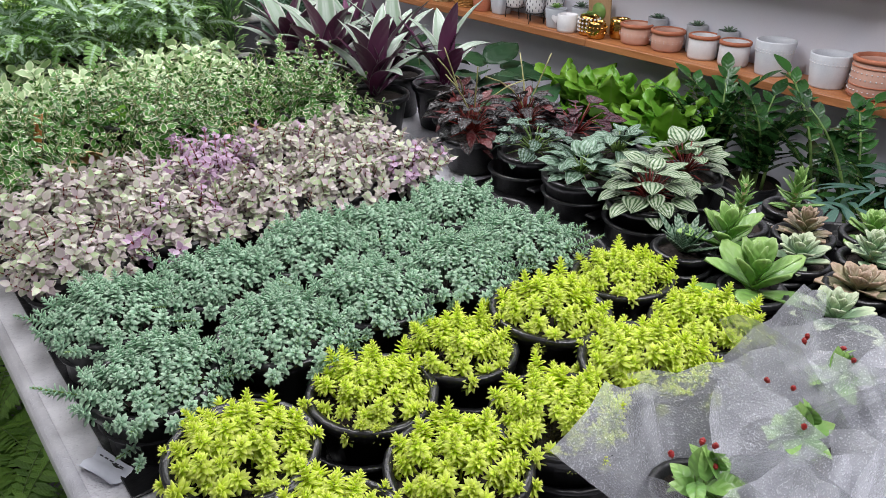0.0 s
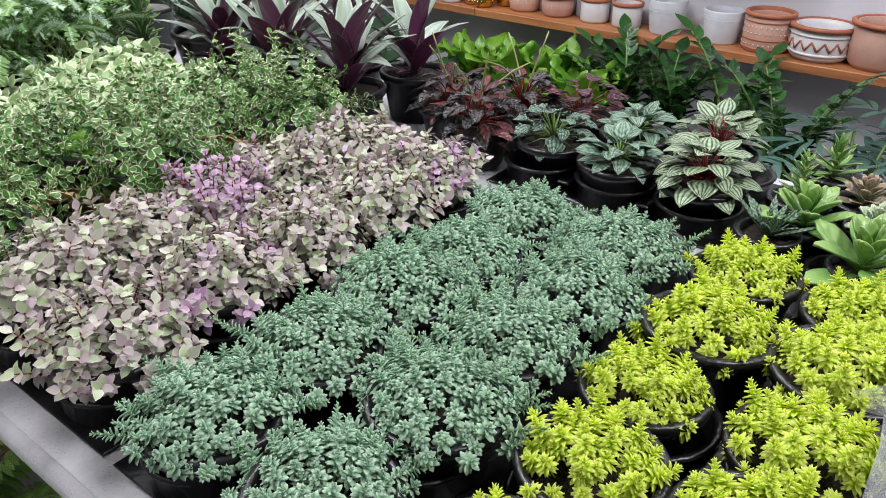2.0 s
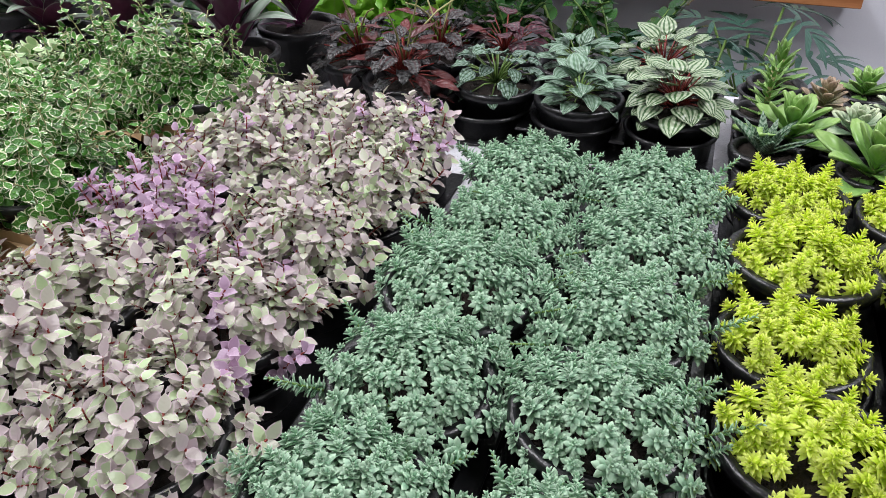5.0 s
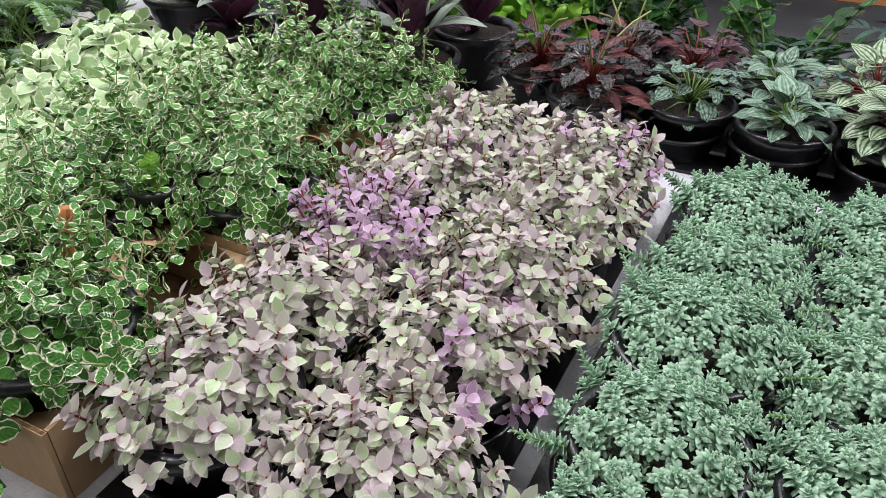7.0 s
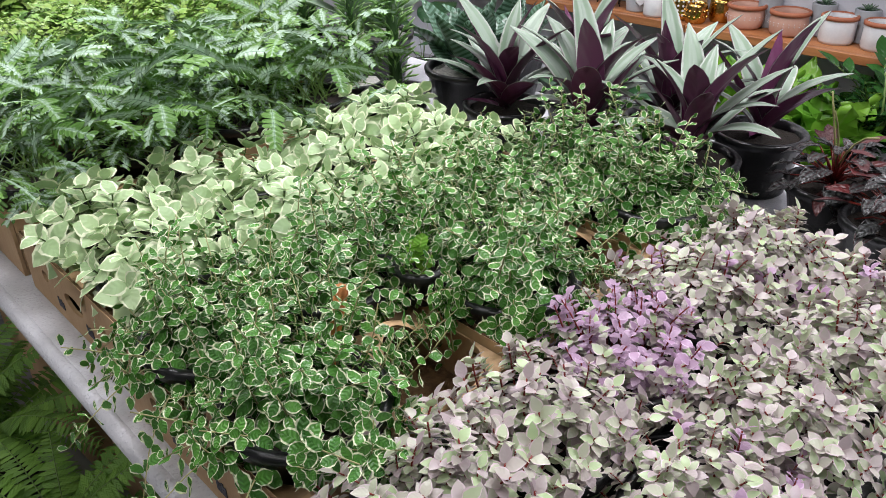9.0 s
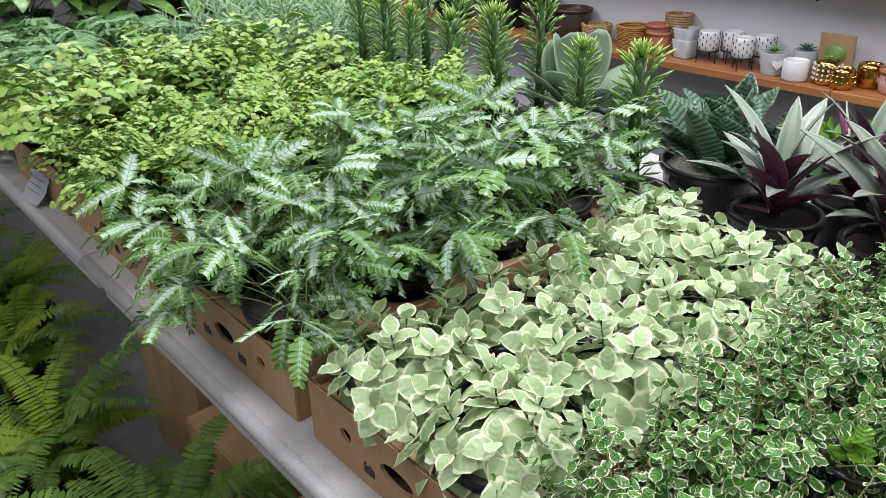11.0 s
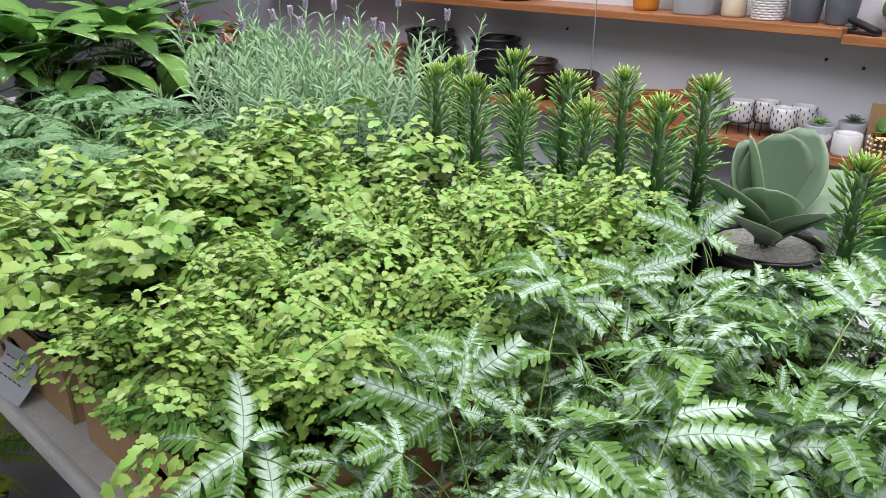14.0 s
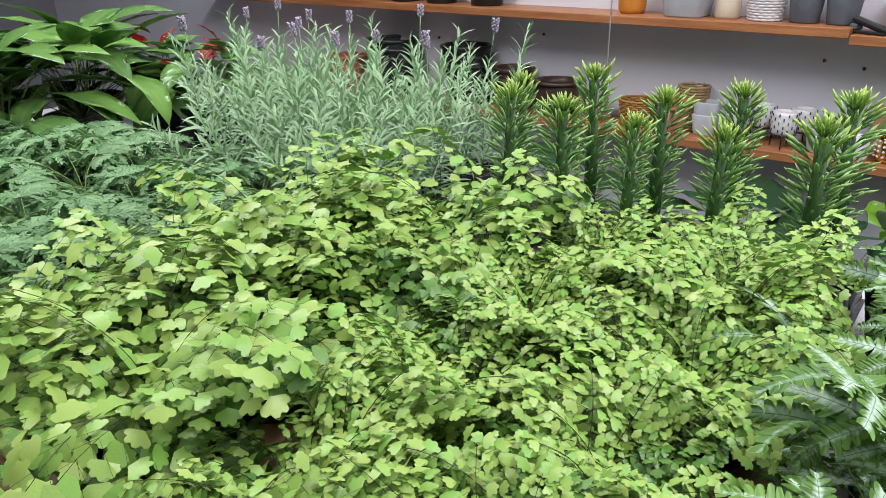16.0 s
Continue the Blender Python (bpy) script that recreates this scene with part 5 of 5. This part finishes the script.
def nest_fern(x, y, n, L, z=0.0, s=1.0):
    e = potted("birds_nest_fern", "bright green wavy birds nest fern in a black pot", "fern", "floor plants by the wall", POTF, SOILF)
    me = [Geo().add(blade(L, L * 0.42, "lance", 14, 4, 0.2, c, 0.17, 0.001)).mesh("leaf", M["nest"]) for c in (35, 60, 20)]
    for j in range(n):
        part("leaf", me[j % 3], e, "", aim(0, 0, 0.17, j * 137.5, 55 + 28 * j / n + U(-8, 8), U(-15, 15), s * U(0.8, 1.1)))
    e.matrix_basis = pose(x, y, z, 0, 0, U(0, 360))


for x, y, H, n in ((2.9, 1.73, 0.44, 7), (2.84, 1.5, 0.40, 7), (2.84, 1.24, 0.52, 5), (2.65, 0.98, 0.5, 6), (2.97, 1.9, 0.34, 5)):
    zz_plant(x, y, H, n)
for x, y in ((2.88, 2.5), (2.84, 2.27), (2.88, 2.05), (2.72, 1.86)):
    nest_fern(x, y, 13, 0.36)
DARK = leaf_set(M["dark"], 0.26, 0.2, "ovate", 0.1, 0.02, (20, 45), 8)
for x, y, n in ((2.8, 2.75, 9), (2.75, 3.1, 9), (2.7, 3.6, 9), (2.7, 4.0, 9)):
    leaf_rosette("broad_leaved_plant", "low plant with broad dark green leaves", "floor plants by the wall", x, y, DARK, n, 0.2, M["stem_green"], 1.0, 15, 80, 0.17, (POTF, SOILF)).location.z = 0.0


def philodendron(x, y, z=0.0):
    e = potted("split_leaf_philodendron", "blue-green split-leaved philodendron in a black pot", "potted plant", "floor plants by the wall", POTF, SOILF)
    g = Geo()
    finger = blade(0.16, 0.03, "lance", 6, 2, 0.15, 30)
    for i in range(9):
        g.add(finger, aim(0, 0.03 * min(i, 8 - i), 0, -104 + 26 * i, U(-8, 8), 0, 0.75 + 0.35 * math.sin(math.pi * i / 8)))
    leaf = g.mesh("leaf", M["phil"])
    st = Geo()
    for j in range(11):
        a, el = j * 137.5, 40 + 40 * j / 11
        p = aim(0, 0, 0.17, a, el) @ Vector((0, 0.33 * U(0.8, 1.2), 0))
        st.add(tube([(0, 0, 0.17), tuple(p)], 0.005, 5))
        part("leaf", leaf, e, "", aim(p.x, p.y, p.z, a + U(-20, 20), U(-35, 10), 0, U(0.8, 1.1)))
    part("stalk", st.mesh("stalk", M["stem_green"]), e)
    e.matrix_basis = pose(x, y, z)


philodendron(2.45, 0.72)
philodendron(2.75, 0.55)


# ---------------------------------------------------------------- sword ferns below the table edge
def sword_frond(L, arch, mat):
    g = Geo()
    pts = [Vector((0, 0, 0))]
    for k in range(12):
        a = radians(75 - arch * (k / 11) ** 1.1)
        pts.append(pts[-1] + Vector((0, math.cos(a), math.sin(a))) * L / 12)
    g.add(tube([tuple(p) for p in pts], 0.0018, 4, 0.0008), None, 1)
    lf = blade(0.042, 0.011, "lance", 3, 2, 0.1, 20, 0.05)
    for k in range(2, 44):
        t = k / 44
        p = pts[int(t * 12)].lerp(pts[min(12, int(t * 12) + 1)], t * 12 % 1)
        for sgn in (-1, 1):
            g.add(lf, aim(p.x, p.y, p.z, sgn * -75 + U(-6, 6), U(-25, 0), 0, math.sin(math.pi * (0.12 + 0.83 * t)) ** 0.7))
    return g.mesh("frond", [mat, M["stem_green"]])


SW = [sword_frond(L, a, M["boston"]) for L, a in ((0.42, 105), (0.48, 120), (0.36, 95))]
SWL = [sword_frond(L, a, M["boston_l"]) for L, a in ((0.42, 105), (0.48, 120), (0.36, 95))]
swords = []
for st in (SW, SW, SW + SWL * 2):
    e = potted("sword_fern", "arching green sword fern in a black pot below the table", "fern", "sword ferns below the table", POTF, SOILF)
    for j in range(34):
        part("frond", R.choice(st), e, "", aim(U(-0.03, 0.03), U(-0.03, 0.03), 0.17, j * 137.5, U(-10, 25), 0, U(0.7, 1.1)))
    swords.append(e)
strew(swords[:2], [(0.02, y) for y in (0.75, 1.15, 1.55, 2.0)] + [(-0.02, 2.45)], z=0.0, jig=0.03)
strew(swords[2:], [(-0.02, 2.95), (0.0, 3.35), (0.05, 3.8), (0.0, 4.25)], z=0.0, jig=0.03)
for k, (x, y, h) in enumerate([(0.36, 2.62, 0.3), (0.4, 3.0, 0.34), (0.38, 2.2, 0.32)]):
    t = thing("storage_carton", "plain brown cardboard carton on the floor below the table", "cardboard box", "stored cartons", pose(x, y, 0.001, 0, 0, U(-6, 6)))
    part("body", Geo().add(slab(-0.15, 0.15, -0.16, 0.16, 0, h, 0.003)).mesh("body", M["card"], False), t)
    part("flap", Geo().add(slab(-0.148, -0.002, -0.158, 0.158, h + 0.001, h + 0.006)).mesh("flap", M["card"], False), t)
    part("flap", Geo().add(slab(0.002, 0.148, -0.158, 0.158, h + 0.001, h + 0.006)).mesh("flap", M["card"], False), t)

# ---------------------------------------------------------------- paper labels on the table edge
def price_paper(x, y, w, d, turn, bars):
    p = thing("price_tag", "wet white handwritten paper tag on the table edge", "paper tag", "paper tags", pose(x, y, T + 0.002, 0, 0, turn))
    vs, fs, uv = [], [], []
    for i in range(7):
        for j in range(5):
            vs.append((w * i / 6 - w / 2, d * j / 4 - d / 2, 0.002 * math.sin(i * 1.7 + j) + 0.003 + (0.006 if i in (0, 6) else 0)))
            uv.append((i / 6, j / 4))
    for i in range(6):
        for j in range(4):
            fs.append((i * 5 + j, i * 5 + 5 + j, i * 5 + 6 + j, i * 5 + 1 + j))
    part("sheet", Geo().add((vs, fs, uv)).mesh("sheet", M["paper"]), p)
    g = Geo()
    for k in range(bars):
        for i in range(5):
            y0 = -d * 0.35 + i * d * 0.14
            g.add(slab(w * (0.25 - 0.2 * k), w * (0.25 - 0.2 * k) + 0.0016, y0, y0 + d * 0.09, 0.0085, 0.009))
    part("writing", g.mesh("writing", M["ink"], False), p, "faded handwriting")
    return p


price_paper(0.125, 3.06, 0.07, 0.10, -35, 3).matrix_basis = pose(0.105, 3.14, T + 0.03, 0, -55, 5)
price_paper(0.11, 0.72, 0.03, 0.06, 20, 1)


# ---------------------------------------------------------------- wall shelves and what stands on them
def board(y0, y1, z, x0=3.06, th=0.035):
    s = thing("wall_shelf", "long varnished orange-brown pine wall shelf", "shelf", "wall shelves", pose(0, 0, 0))
    part("plank", Geo().add(slab(x0 + 0.032, XW, y0, y1, z - th, z, 0.003)).mesh("plank", M["wood"], False), s)
    part("front_strip", Geo().add(slab(x0, x0 + 0.0315, y0, y1, z - th - 0.001, z + 0.001, 0.003)).mesh("front_strip", M["wood"], False), s)
    return s


SZ, SU = 0.54, 1.035
board(0.2, 2.66, SZ)
board(2.665, 6.6, SZ)
board(2.94, 6.8, SU)
board(1.2, 2.935, SU - 0.022)


def vessel(name, label, y, r, h, mats, prof="taper", x=3.2, z=SZ, rim=None, extra=None, square=0.0, group="pots on the wall shelves", category="plant pot"):
    e = thing(name, label, category, group, pose(x, y, z + 0.001, 0, 0, U(0, 360) if not square else U(-8, 8)))
    if prof == "taper":
        p = [(0.001, 0), (r * 0.78, 0), (r * 0.8, 0.006), (r, h - 0.004), (r - 0.002, h), (r - 0.008, h), (r - 0.012, h - 0.02), (r * 0.72, 0.012), (0.001, 0.012)]
    elif prof == "barrel":
        p = [(0.001, 0), (r * 0.8, 0), (r * 0.93, h * 0.12), (r, h * 0.5), (r * 0.95, h * 0.85), (r * 0.88, h), (r * 0.82, h), (r * 0.86, h * 0.8), (r * 0.8, 0.02), (0.001, 0.015)]
    else:
        p = [(0.001, 0), (r * 0.92, 0), (r, 0.012), (r, h - 0.004), (r - 0.003, h), (r - 0.009, h), (r - 0.01, h - 0.02), (r * 0.9, 0.015), (0.001, 0.012)]
    part("body", Geo().add(lathe(p, 28, square)).mesh("body", mats), e)
    if rim:
        part("rim", Geo().add(lathe([(r * 0.97, h - 0.012), (r * 1.06, h - 0.011), (r * 1.07, h + 0.002), (r * 0.98, h + 0.006), (r * 0.9, h + 0.003), (r * 0.9, h - 0.012)], 28)).mesh("rim", rim), e)
    return e


def bands(e, r, zs, mat, n=0, size=0.006, name="band", slope=0.0):
    """Raised rings, or rings of raised dots, round a pot."""
    for z in zs:
        rr = r + slope * z
        if n:
            g = Geo()
            for i in range(n):
                a = 2 * math.pi * i / n
                g.add(lathe([(0.0005, -size), (size, -size * 0.4), (size, size * 0.4), (0.0005, size)], 6), Matrix.Translation((rr * math.cos(a), rr * math.sin(a), z)))
            part(name, g.mesh(name, mat), e)
        else:
            part(name, Geo().add(lathe([(rr - 0.004, z - size), (rr + 0.003, z - size * 0.5), (rr + 0.003, z + size * 0.5), (rr - 0.004, z + size)], 28)).mesh(name, mat), e)


def tuft(e, z, mat, n=14, L=0.05, W=0.018):
    me = Geo().add(blade(L, W, "lance", 4, 2, 0.3, 5, 0, 0.003)).mesh("leaf", mat)
    for j in range(n):
        part("leaf", me, e, "green succulent leaf", aim(0, 0, z, j * 137.5, 10 + 65 * j / n, 0, 1 - 0.4 * j / n))


# lower shelf
e = vessel("rope_bowl", "white cut-pattern clay bowl with rope ties", 1.06, 0.12, 0.13, M["white"], "barrel", rim=M["terra"])
bands(e, 0.118, (0.03, 0.1), M["white"])
g = Geo()
for i in range(16):
    a0, a1 = 2 * math.pi * i / 16, 2 * math.pi * (i + 0.5) / 16
    for s0, s1 in ((0.045, 0.08), (0.08, 0.045)):
        a, b = (a0, a1) if s0 < s1 else (a1, a1 + math.pi / 16)
        g.add(tube([(0.12 * math.cos(a), 0.12 * math.sin(a), s0), (0.12 * math.cos(b), 0.12 * math.sin(b), s1)], 0.004, 4))
tagged(part("zigzag", g.mesh("zigzag", M["terra"]), e, "red-brown zigzag pattern"), kind="stuff")
e = vessel("banded_pot", "red-brown pot with carved white bands and cord ties", 1.27, 0.095, 0.15, M["blush"], "straight", rim=M["terra"])
bands(e, 0.096, (0.03, 0.075, 0.1), M["white"], 30, 0.003, "dots")
bands(e, 0.095, (0.015, 0.05, 0.12), M["terra"], size=0.004)
for k, y in enumerate((1.46, 1.71)):
    e = vessel("grey_cement_pot", "pale blue-grey cement pot with dotted band", y, 0.085, 0.135 + 0.01 * k, M["pale"], "taper")
    bands(e, 0.081, (0.1, 0.112), M["white"], 34, 0.0028, "dots")
for y in (1.9, 2.065):
    vessel("white_clay_pot", "white-washed clay pot with bare terracotta rim", y, 0.067, 0.105, M["white"], "straight", rim=M["terra"])
for y in (2.265, 2.455):
    e = vessel("blush_clay_pot", "blush pink clay pot with terracotta rim", y, 0.078, 0.095, M["blush"], "barrel", rim=M["terra"])
    bands(e, 0.083, (0.045, 0.055), M["white"], 24, 0.002, "dots")
for y in (1.99, 2.16, 2.39):
    e = vessel("small_grey_pot", "small grey pot with a little succulent", y, 0.05, 0.13, M["grey"], "taper", x=3.275)
    tuft(e, 0.12, M["haw"])
e = vessel("gold_pot", "shiny gold dimpled small pot", 2.655, 0.05, 0.085, M["gold"], "barrel", x=3.13)
bands(e, 0.05, (0.03, 0.055), M["gold"], 14, 0.006, "dimple")
vessel("gold_pot", "shiny gold round small pot", 2.585, 0.055, 0.1, M["gold"], "barrel", x=3.23)
e = vessel("dotted_gold_pot", "gold pot covered in white dots with succulent", 2.735, 0.055, 0.1, M["gold"], "barrel", x=3.16)
bands(e, 0.056, (0.025, 0.045, 0.065, 0.085), M["white"], 16, 0.0055, "dots")
tuft(e, 0.1, M["succ_g"], 12, 0.04)
c = thing("kraft_card", "brown kraft paper gift bag with round window", "paper bag", "", pose(3.265, 2.75, SZ + 0.001, 0, -6, 0))
part("sheet", Geo().add(slab(-0.004, 0.004, -0.075, 0.075, 0, 0.2, 0.002)).mesh("sheet", M["card"], False), c)
part("window", Geo().add(lathe([(0.001, 0), (0.045, 0), (0.045, 0.003), (0.001, 0.003)], 20), pose(-0.005, 0, 0.11, 0, -90, 0)).mesh("window", M["succ_g"]), c, "round dark green window")
vessel("white_cylinder_pot", "small plain white cylinder pot", 2.86, 0.055, 0.09, M["white"], "straight", x=3.13)
e = vessel("heart_pot", "grey pot with a white heart and a succulent", 2.985, 0.062, 0.1, M["grey"], "taper", x=3.17)
hv = [(0.0, 0.0)]
for i in range(24):
    a = 2 * math.pi * i / 24
    hv.append((0.0016 * 16 * math.sin(a) ** 3, 0.0016 * (13 * math.cos(a) - 5 * math.cos(2 * a) - 2 * math.cos(3 * a) - math.cos(4 * a))))
vs = [(x, -0.0, y) for x, y in hv] + [(x, 0.006, y) for x, y in hv]
fs = [(0, i + 1, (i + 1) % 24 + 1) for i in range(24)] + [(i + 1, i + 26, (i + 1) % 24 + 26, (i + 1) % 24 + 1) for i in range(24)]
part("heart", Geo().add((vs, fs, [(0.5, 0.5)] * len(vs)), pose(-0.042, -0.042, 0.055, -8, 0, -45)).mesh("heart", M["white"], False), e, "raised white heart")
e.matrix_basis = pose(3.17, 2.985, SZ + 0.001)
tuft(e, 0.1, M["succ_g"], 20, 0.045)
e = vessel("small_grey_pot", "small grey pot with a little succulent", 2.885, 0.055, 0.11, M["grey"], "taper", x=3.26)
tuft(e, 0.11, M["haw"], 16)
for x, y in ((3.15, 3.13), (3.25, 3.08), (3.25, 3.24), (3.18, 3.325)):
    e = vessel("legged_pot", "white black-dashed pot on a black wire stand", y, 0.052, 0.095, M["white"], "barrel", x=x, z=SZ + 0.055)
    g = Geo()
    for i in range(18):
        a = 2 * math.pi * i / 18
        for j in range(5):
            if (i + j) % 2:
                g.add(slab(-0.0015, 0.0015, -0.002, 0.002, -0.006, 0.006), Matrix.Translation((0.0515 * math.cos(a), 0.0515 * math.sin(a), 0.02 + 0.016 * j)) @ Matrix.Rotation(a, 4, "Z"))
    part("dash", g.mesh("dash", M["ink"], False), e, "black dashes")
    for i in range(3):
        a = 2.1 * i
        part("stand_leg", Geo().add(tube([(0.048 * math.cos(a), 0.048 * math.sin(a), 0.02), (0.052 * math.cos(a), 0.052 * math.sin(a), -0.0555)], 0.0028, 5)).mesh("stand_leg", M["iron"]), e, "black wire leg")
    part("stand_ring", Geo().add(lathe([(0.046, 0.0), (0.052, 0.0), (0.052, 0.005), (0.046, 0.005), (0.046, 0.0)], 20)).mesh("stand_ring", M["iron"]), e)
for k in range(2):
    vessel("square_grey_pot", "grey square tapered pot in a nested pair", 3.46, 0.055, 0.09, M["grey"], "taper", z=SZ + 0.055 * k, square=0.9)
for k in range(2):
    vessel("terracotta_pot", "stacked terracotta plant pots", 3.6 + 0.01 * k, 0.062 - 0.002 * k, 0.11, M["terra"], "taper", rim=M["terra"], z=SZ + 0.035 * k, x=3.17)


def woven(name, label, y, r, h, mat, x=3.2, z=SZ, rows=12):
    e = thing(name, label, "basket", "pots on the wall shelves", pose(x, y, z + 0.001))
    g = Geo()
    n = 26
    for j in range(rows):
        t = j / (rows - 1)
        rr = r * (0.82 + 0.18 * t)
        pts = [((rr + 0.003 * (-1) ** (i + j)) * math.cos(2 * math.pi * i / n), (rr + 0.003 * (-1) ** (i + j)) * math.sin(2 * math.pi * i / n), h * (0.04 + 0.92 * t)) for i in range(n + 1)]
        g.add(tube(pts, h / rows * 0.55, 5))
    part("weave", g.mesh("weave", mat), e)
    part("base", Geo().add(lathe([(0.001, 0), (r * 0.8, 0), (r * 0.82, 0.01), (0.001, 0.01)], 20)).mesh("base", mat), e)
    return e


woven("wicker_basket", "golden brown wicker basket", 3.78, 0.085, 0.12, M["wicker"])
woven("straw_basket", "tall pale woven straw basket", 3.55, 0.065, 0.2, M["straw"], x=3.26, rows=16)
woven("straw_basket", "round pale woven straw basket", 4.02, 0.08, 0.1, M["straw"])
vessel("brown_bowl", "dark brown glazed clay bowl", 4.2, 0.11, 0.16, M["brownbowl"], "barrel", rim=M["brownbowl"])
for k in range(3):
    vessel("black_nursery_pot", "stacked large black nursery pots", 4.72 + 0.01 * k, 0.13, 0.2, M["plastic"], "taper", z=SZ + 0.045 * k, rim=M["plastic"])
for k in range(2):
    vessel("brown_bowl", "dark brown clay pots stacked on the shelf", 4.45, 0.1, 0.15, M["brownbowl"], "taper", z=SZ + 0.05 * k, rim=M["brownbowl"])
for k in range(3):
    vessel("black_nursery_pot", "stacked large black nursery pots", 5.2 + 0.02 * k, 0.14, 0.2, M["plastic"], "taper", z=SZ + 0.045 * k, rim=M["plastic"])
vessel("terracotta_pot", "stacked terracotta plant pots", 5.6, 0.12, 0.17, M["terra"], "taper", rim=M["terra"])
vessel("blush_clay_pot", "blush pink clay pot with terracotta rim", 0.84, 0.12, 0.17, M["blush"], "barrel", rim=M["terra"])
vessel("white_clay_pot", "white-washed clay pot with bare terracotta rim", 0.58, 0.1, 0.15, M["white"], "barrel", rim=M["terra"])

# upper shelf
vessel("orange_pot", "shiny orange glazed pot", 3.85, 0.064, 0.14, M["orange"], "barrel", z=SU)
e = vessel("grey_square_planter", "grey square planter with woven relief", 3.6, 0.1, 0.15, M["grey"], "taper", z=SU, square=0.9)
vessel("cream_pot", "small cream pot with terracotta rim", 3.43, 0.052, 0.1, M["cream"], "straight", z=SU, rim=M["terra"])
woven("white_wicker_pot", "white wicker pot with a dark rim", 3.28, 0.075, 0.13, M["white"], z=SU)
for y in (3.13, 2.995):
    e = vessel("slate_pot", "dark slate grey pot with thick rim", y, 0.068, 0.13, M["slate"], "taper", z=SU, rim=M["slate"])
    tuft(e, 0.12, M["succ_g"], 14, 0.06, 0.025)
st = thing("stapler", "black desk stapler lying on the shelf", "stapler", "", pose(3.12, 2.885, SU - 0.021, 0, 0, 62))
part("base", Geo().add(slab(-0.075, 0.075, -0.019, 0.019, 0, 0.012, 0.004)).mesh("base", M["iron"], False), st)
part("arm", Geo().add(slab(-0.075, 0.07, -0.016, 0.016, 0, 0.024, 0.008), pose(0, 0, 0.022, 0, -14, 0)).mesh("arm", M["iron"], False), st)
part("hinge", Geo().add(slab(0.04, 0.07, -0.018, 0.018, 0.012, 0.034, 0.004)).mesh("hinge", M["slate"], False), st)
e = vessel("painted_pot", "white pot with pink and olive leaf spots on pale legs", 2.76, 0.085, 0.12, M["white"], "straight", z=SU + 0.03)
for i, (a, z, mt) in enumerate(((3.4, 0.085, "olive"), (3.0, 0.05, "pink"), (3.9, 0.05, "pink"), (4.3, 0.09, "olive"), (2.6, 0.095, "pink"), (2.3, 0.045, "olive"))):
    part("spot", Geo().add(lathe([(0.001, 0.002), (0.03, 0.001), (0.031, -0.004), (0.001, -0.004)], 14), Matrix.Rotation(a, 4, "Z") @ Matrix.Translation((0.085, 0, z)) @ Matrix.Rotation(radians(90), 4, "Y")).mesh("spot", M[mt]), e, mt + " painted spot")
for i in range(4):
    a = 0.8 + i * math.pi / 2
    part("peg_leg", Geo().add(tube([(0.05 * math.cos(a), 0.05 * math.sin(a), 0.005), (0.062 * math.cos(a), 0.062 * math.sin(a), -0.051)], 0.009, 6, 0.006)).mesh("peg_leg", M["white"]), e, "short pale peg leg")
for y in (4.62, 4.9, 5.14, 5.36, 5.65):
    vessel("black_nursery_pot", "black nursery pot on the upper shelf", y, 0.1, 0.15, M["plastic"], "taper", z=SU, rim=M["plastic"])
thing("hanging_cord", "thin pale cord hanging before the shelves", "cord", "", pose(2.2, 3.5, 0), Geo().add(tube([(0, 0, 0.9), (0.002, 0, 1.6), (0, 0, 2.9)], 0.0022, 5)).mesh("hanging_cord", M["white"]))
for y, z in ((2.9, 0.86), (3.05, 0.88), (4.35, 0.9), (5.0, 0.84)):
    thing("wall_nail", "small dark nail stuck in the wall", "nail", "nails in the wall", pose(XW - 0.012, y, z, 0, 90, 0), Geo().add(lathe([(0.001, 0.0), (0.007, 0.0), (0.007, 0.003), (0.003, 0.004), (0.0025, 0.014), (0.001, 0.014)], 10)).mesh("wall_nail", M["iron"]))
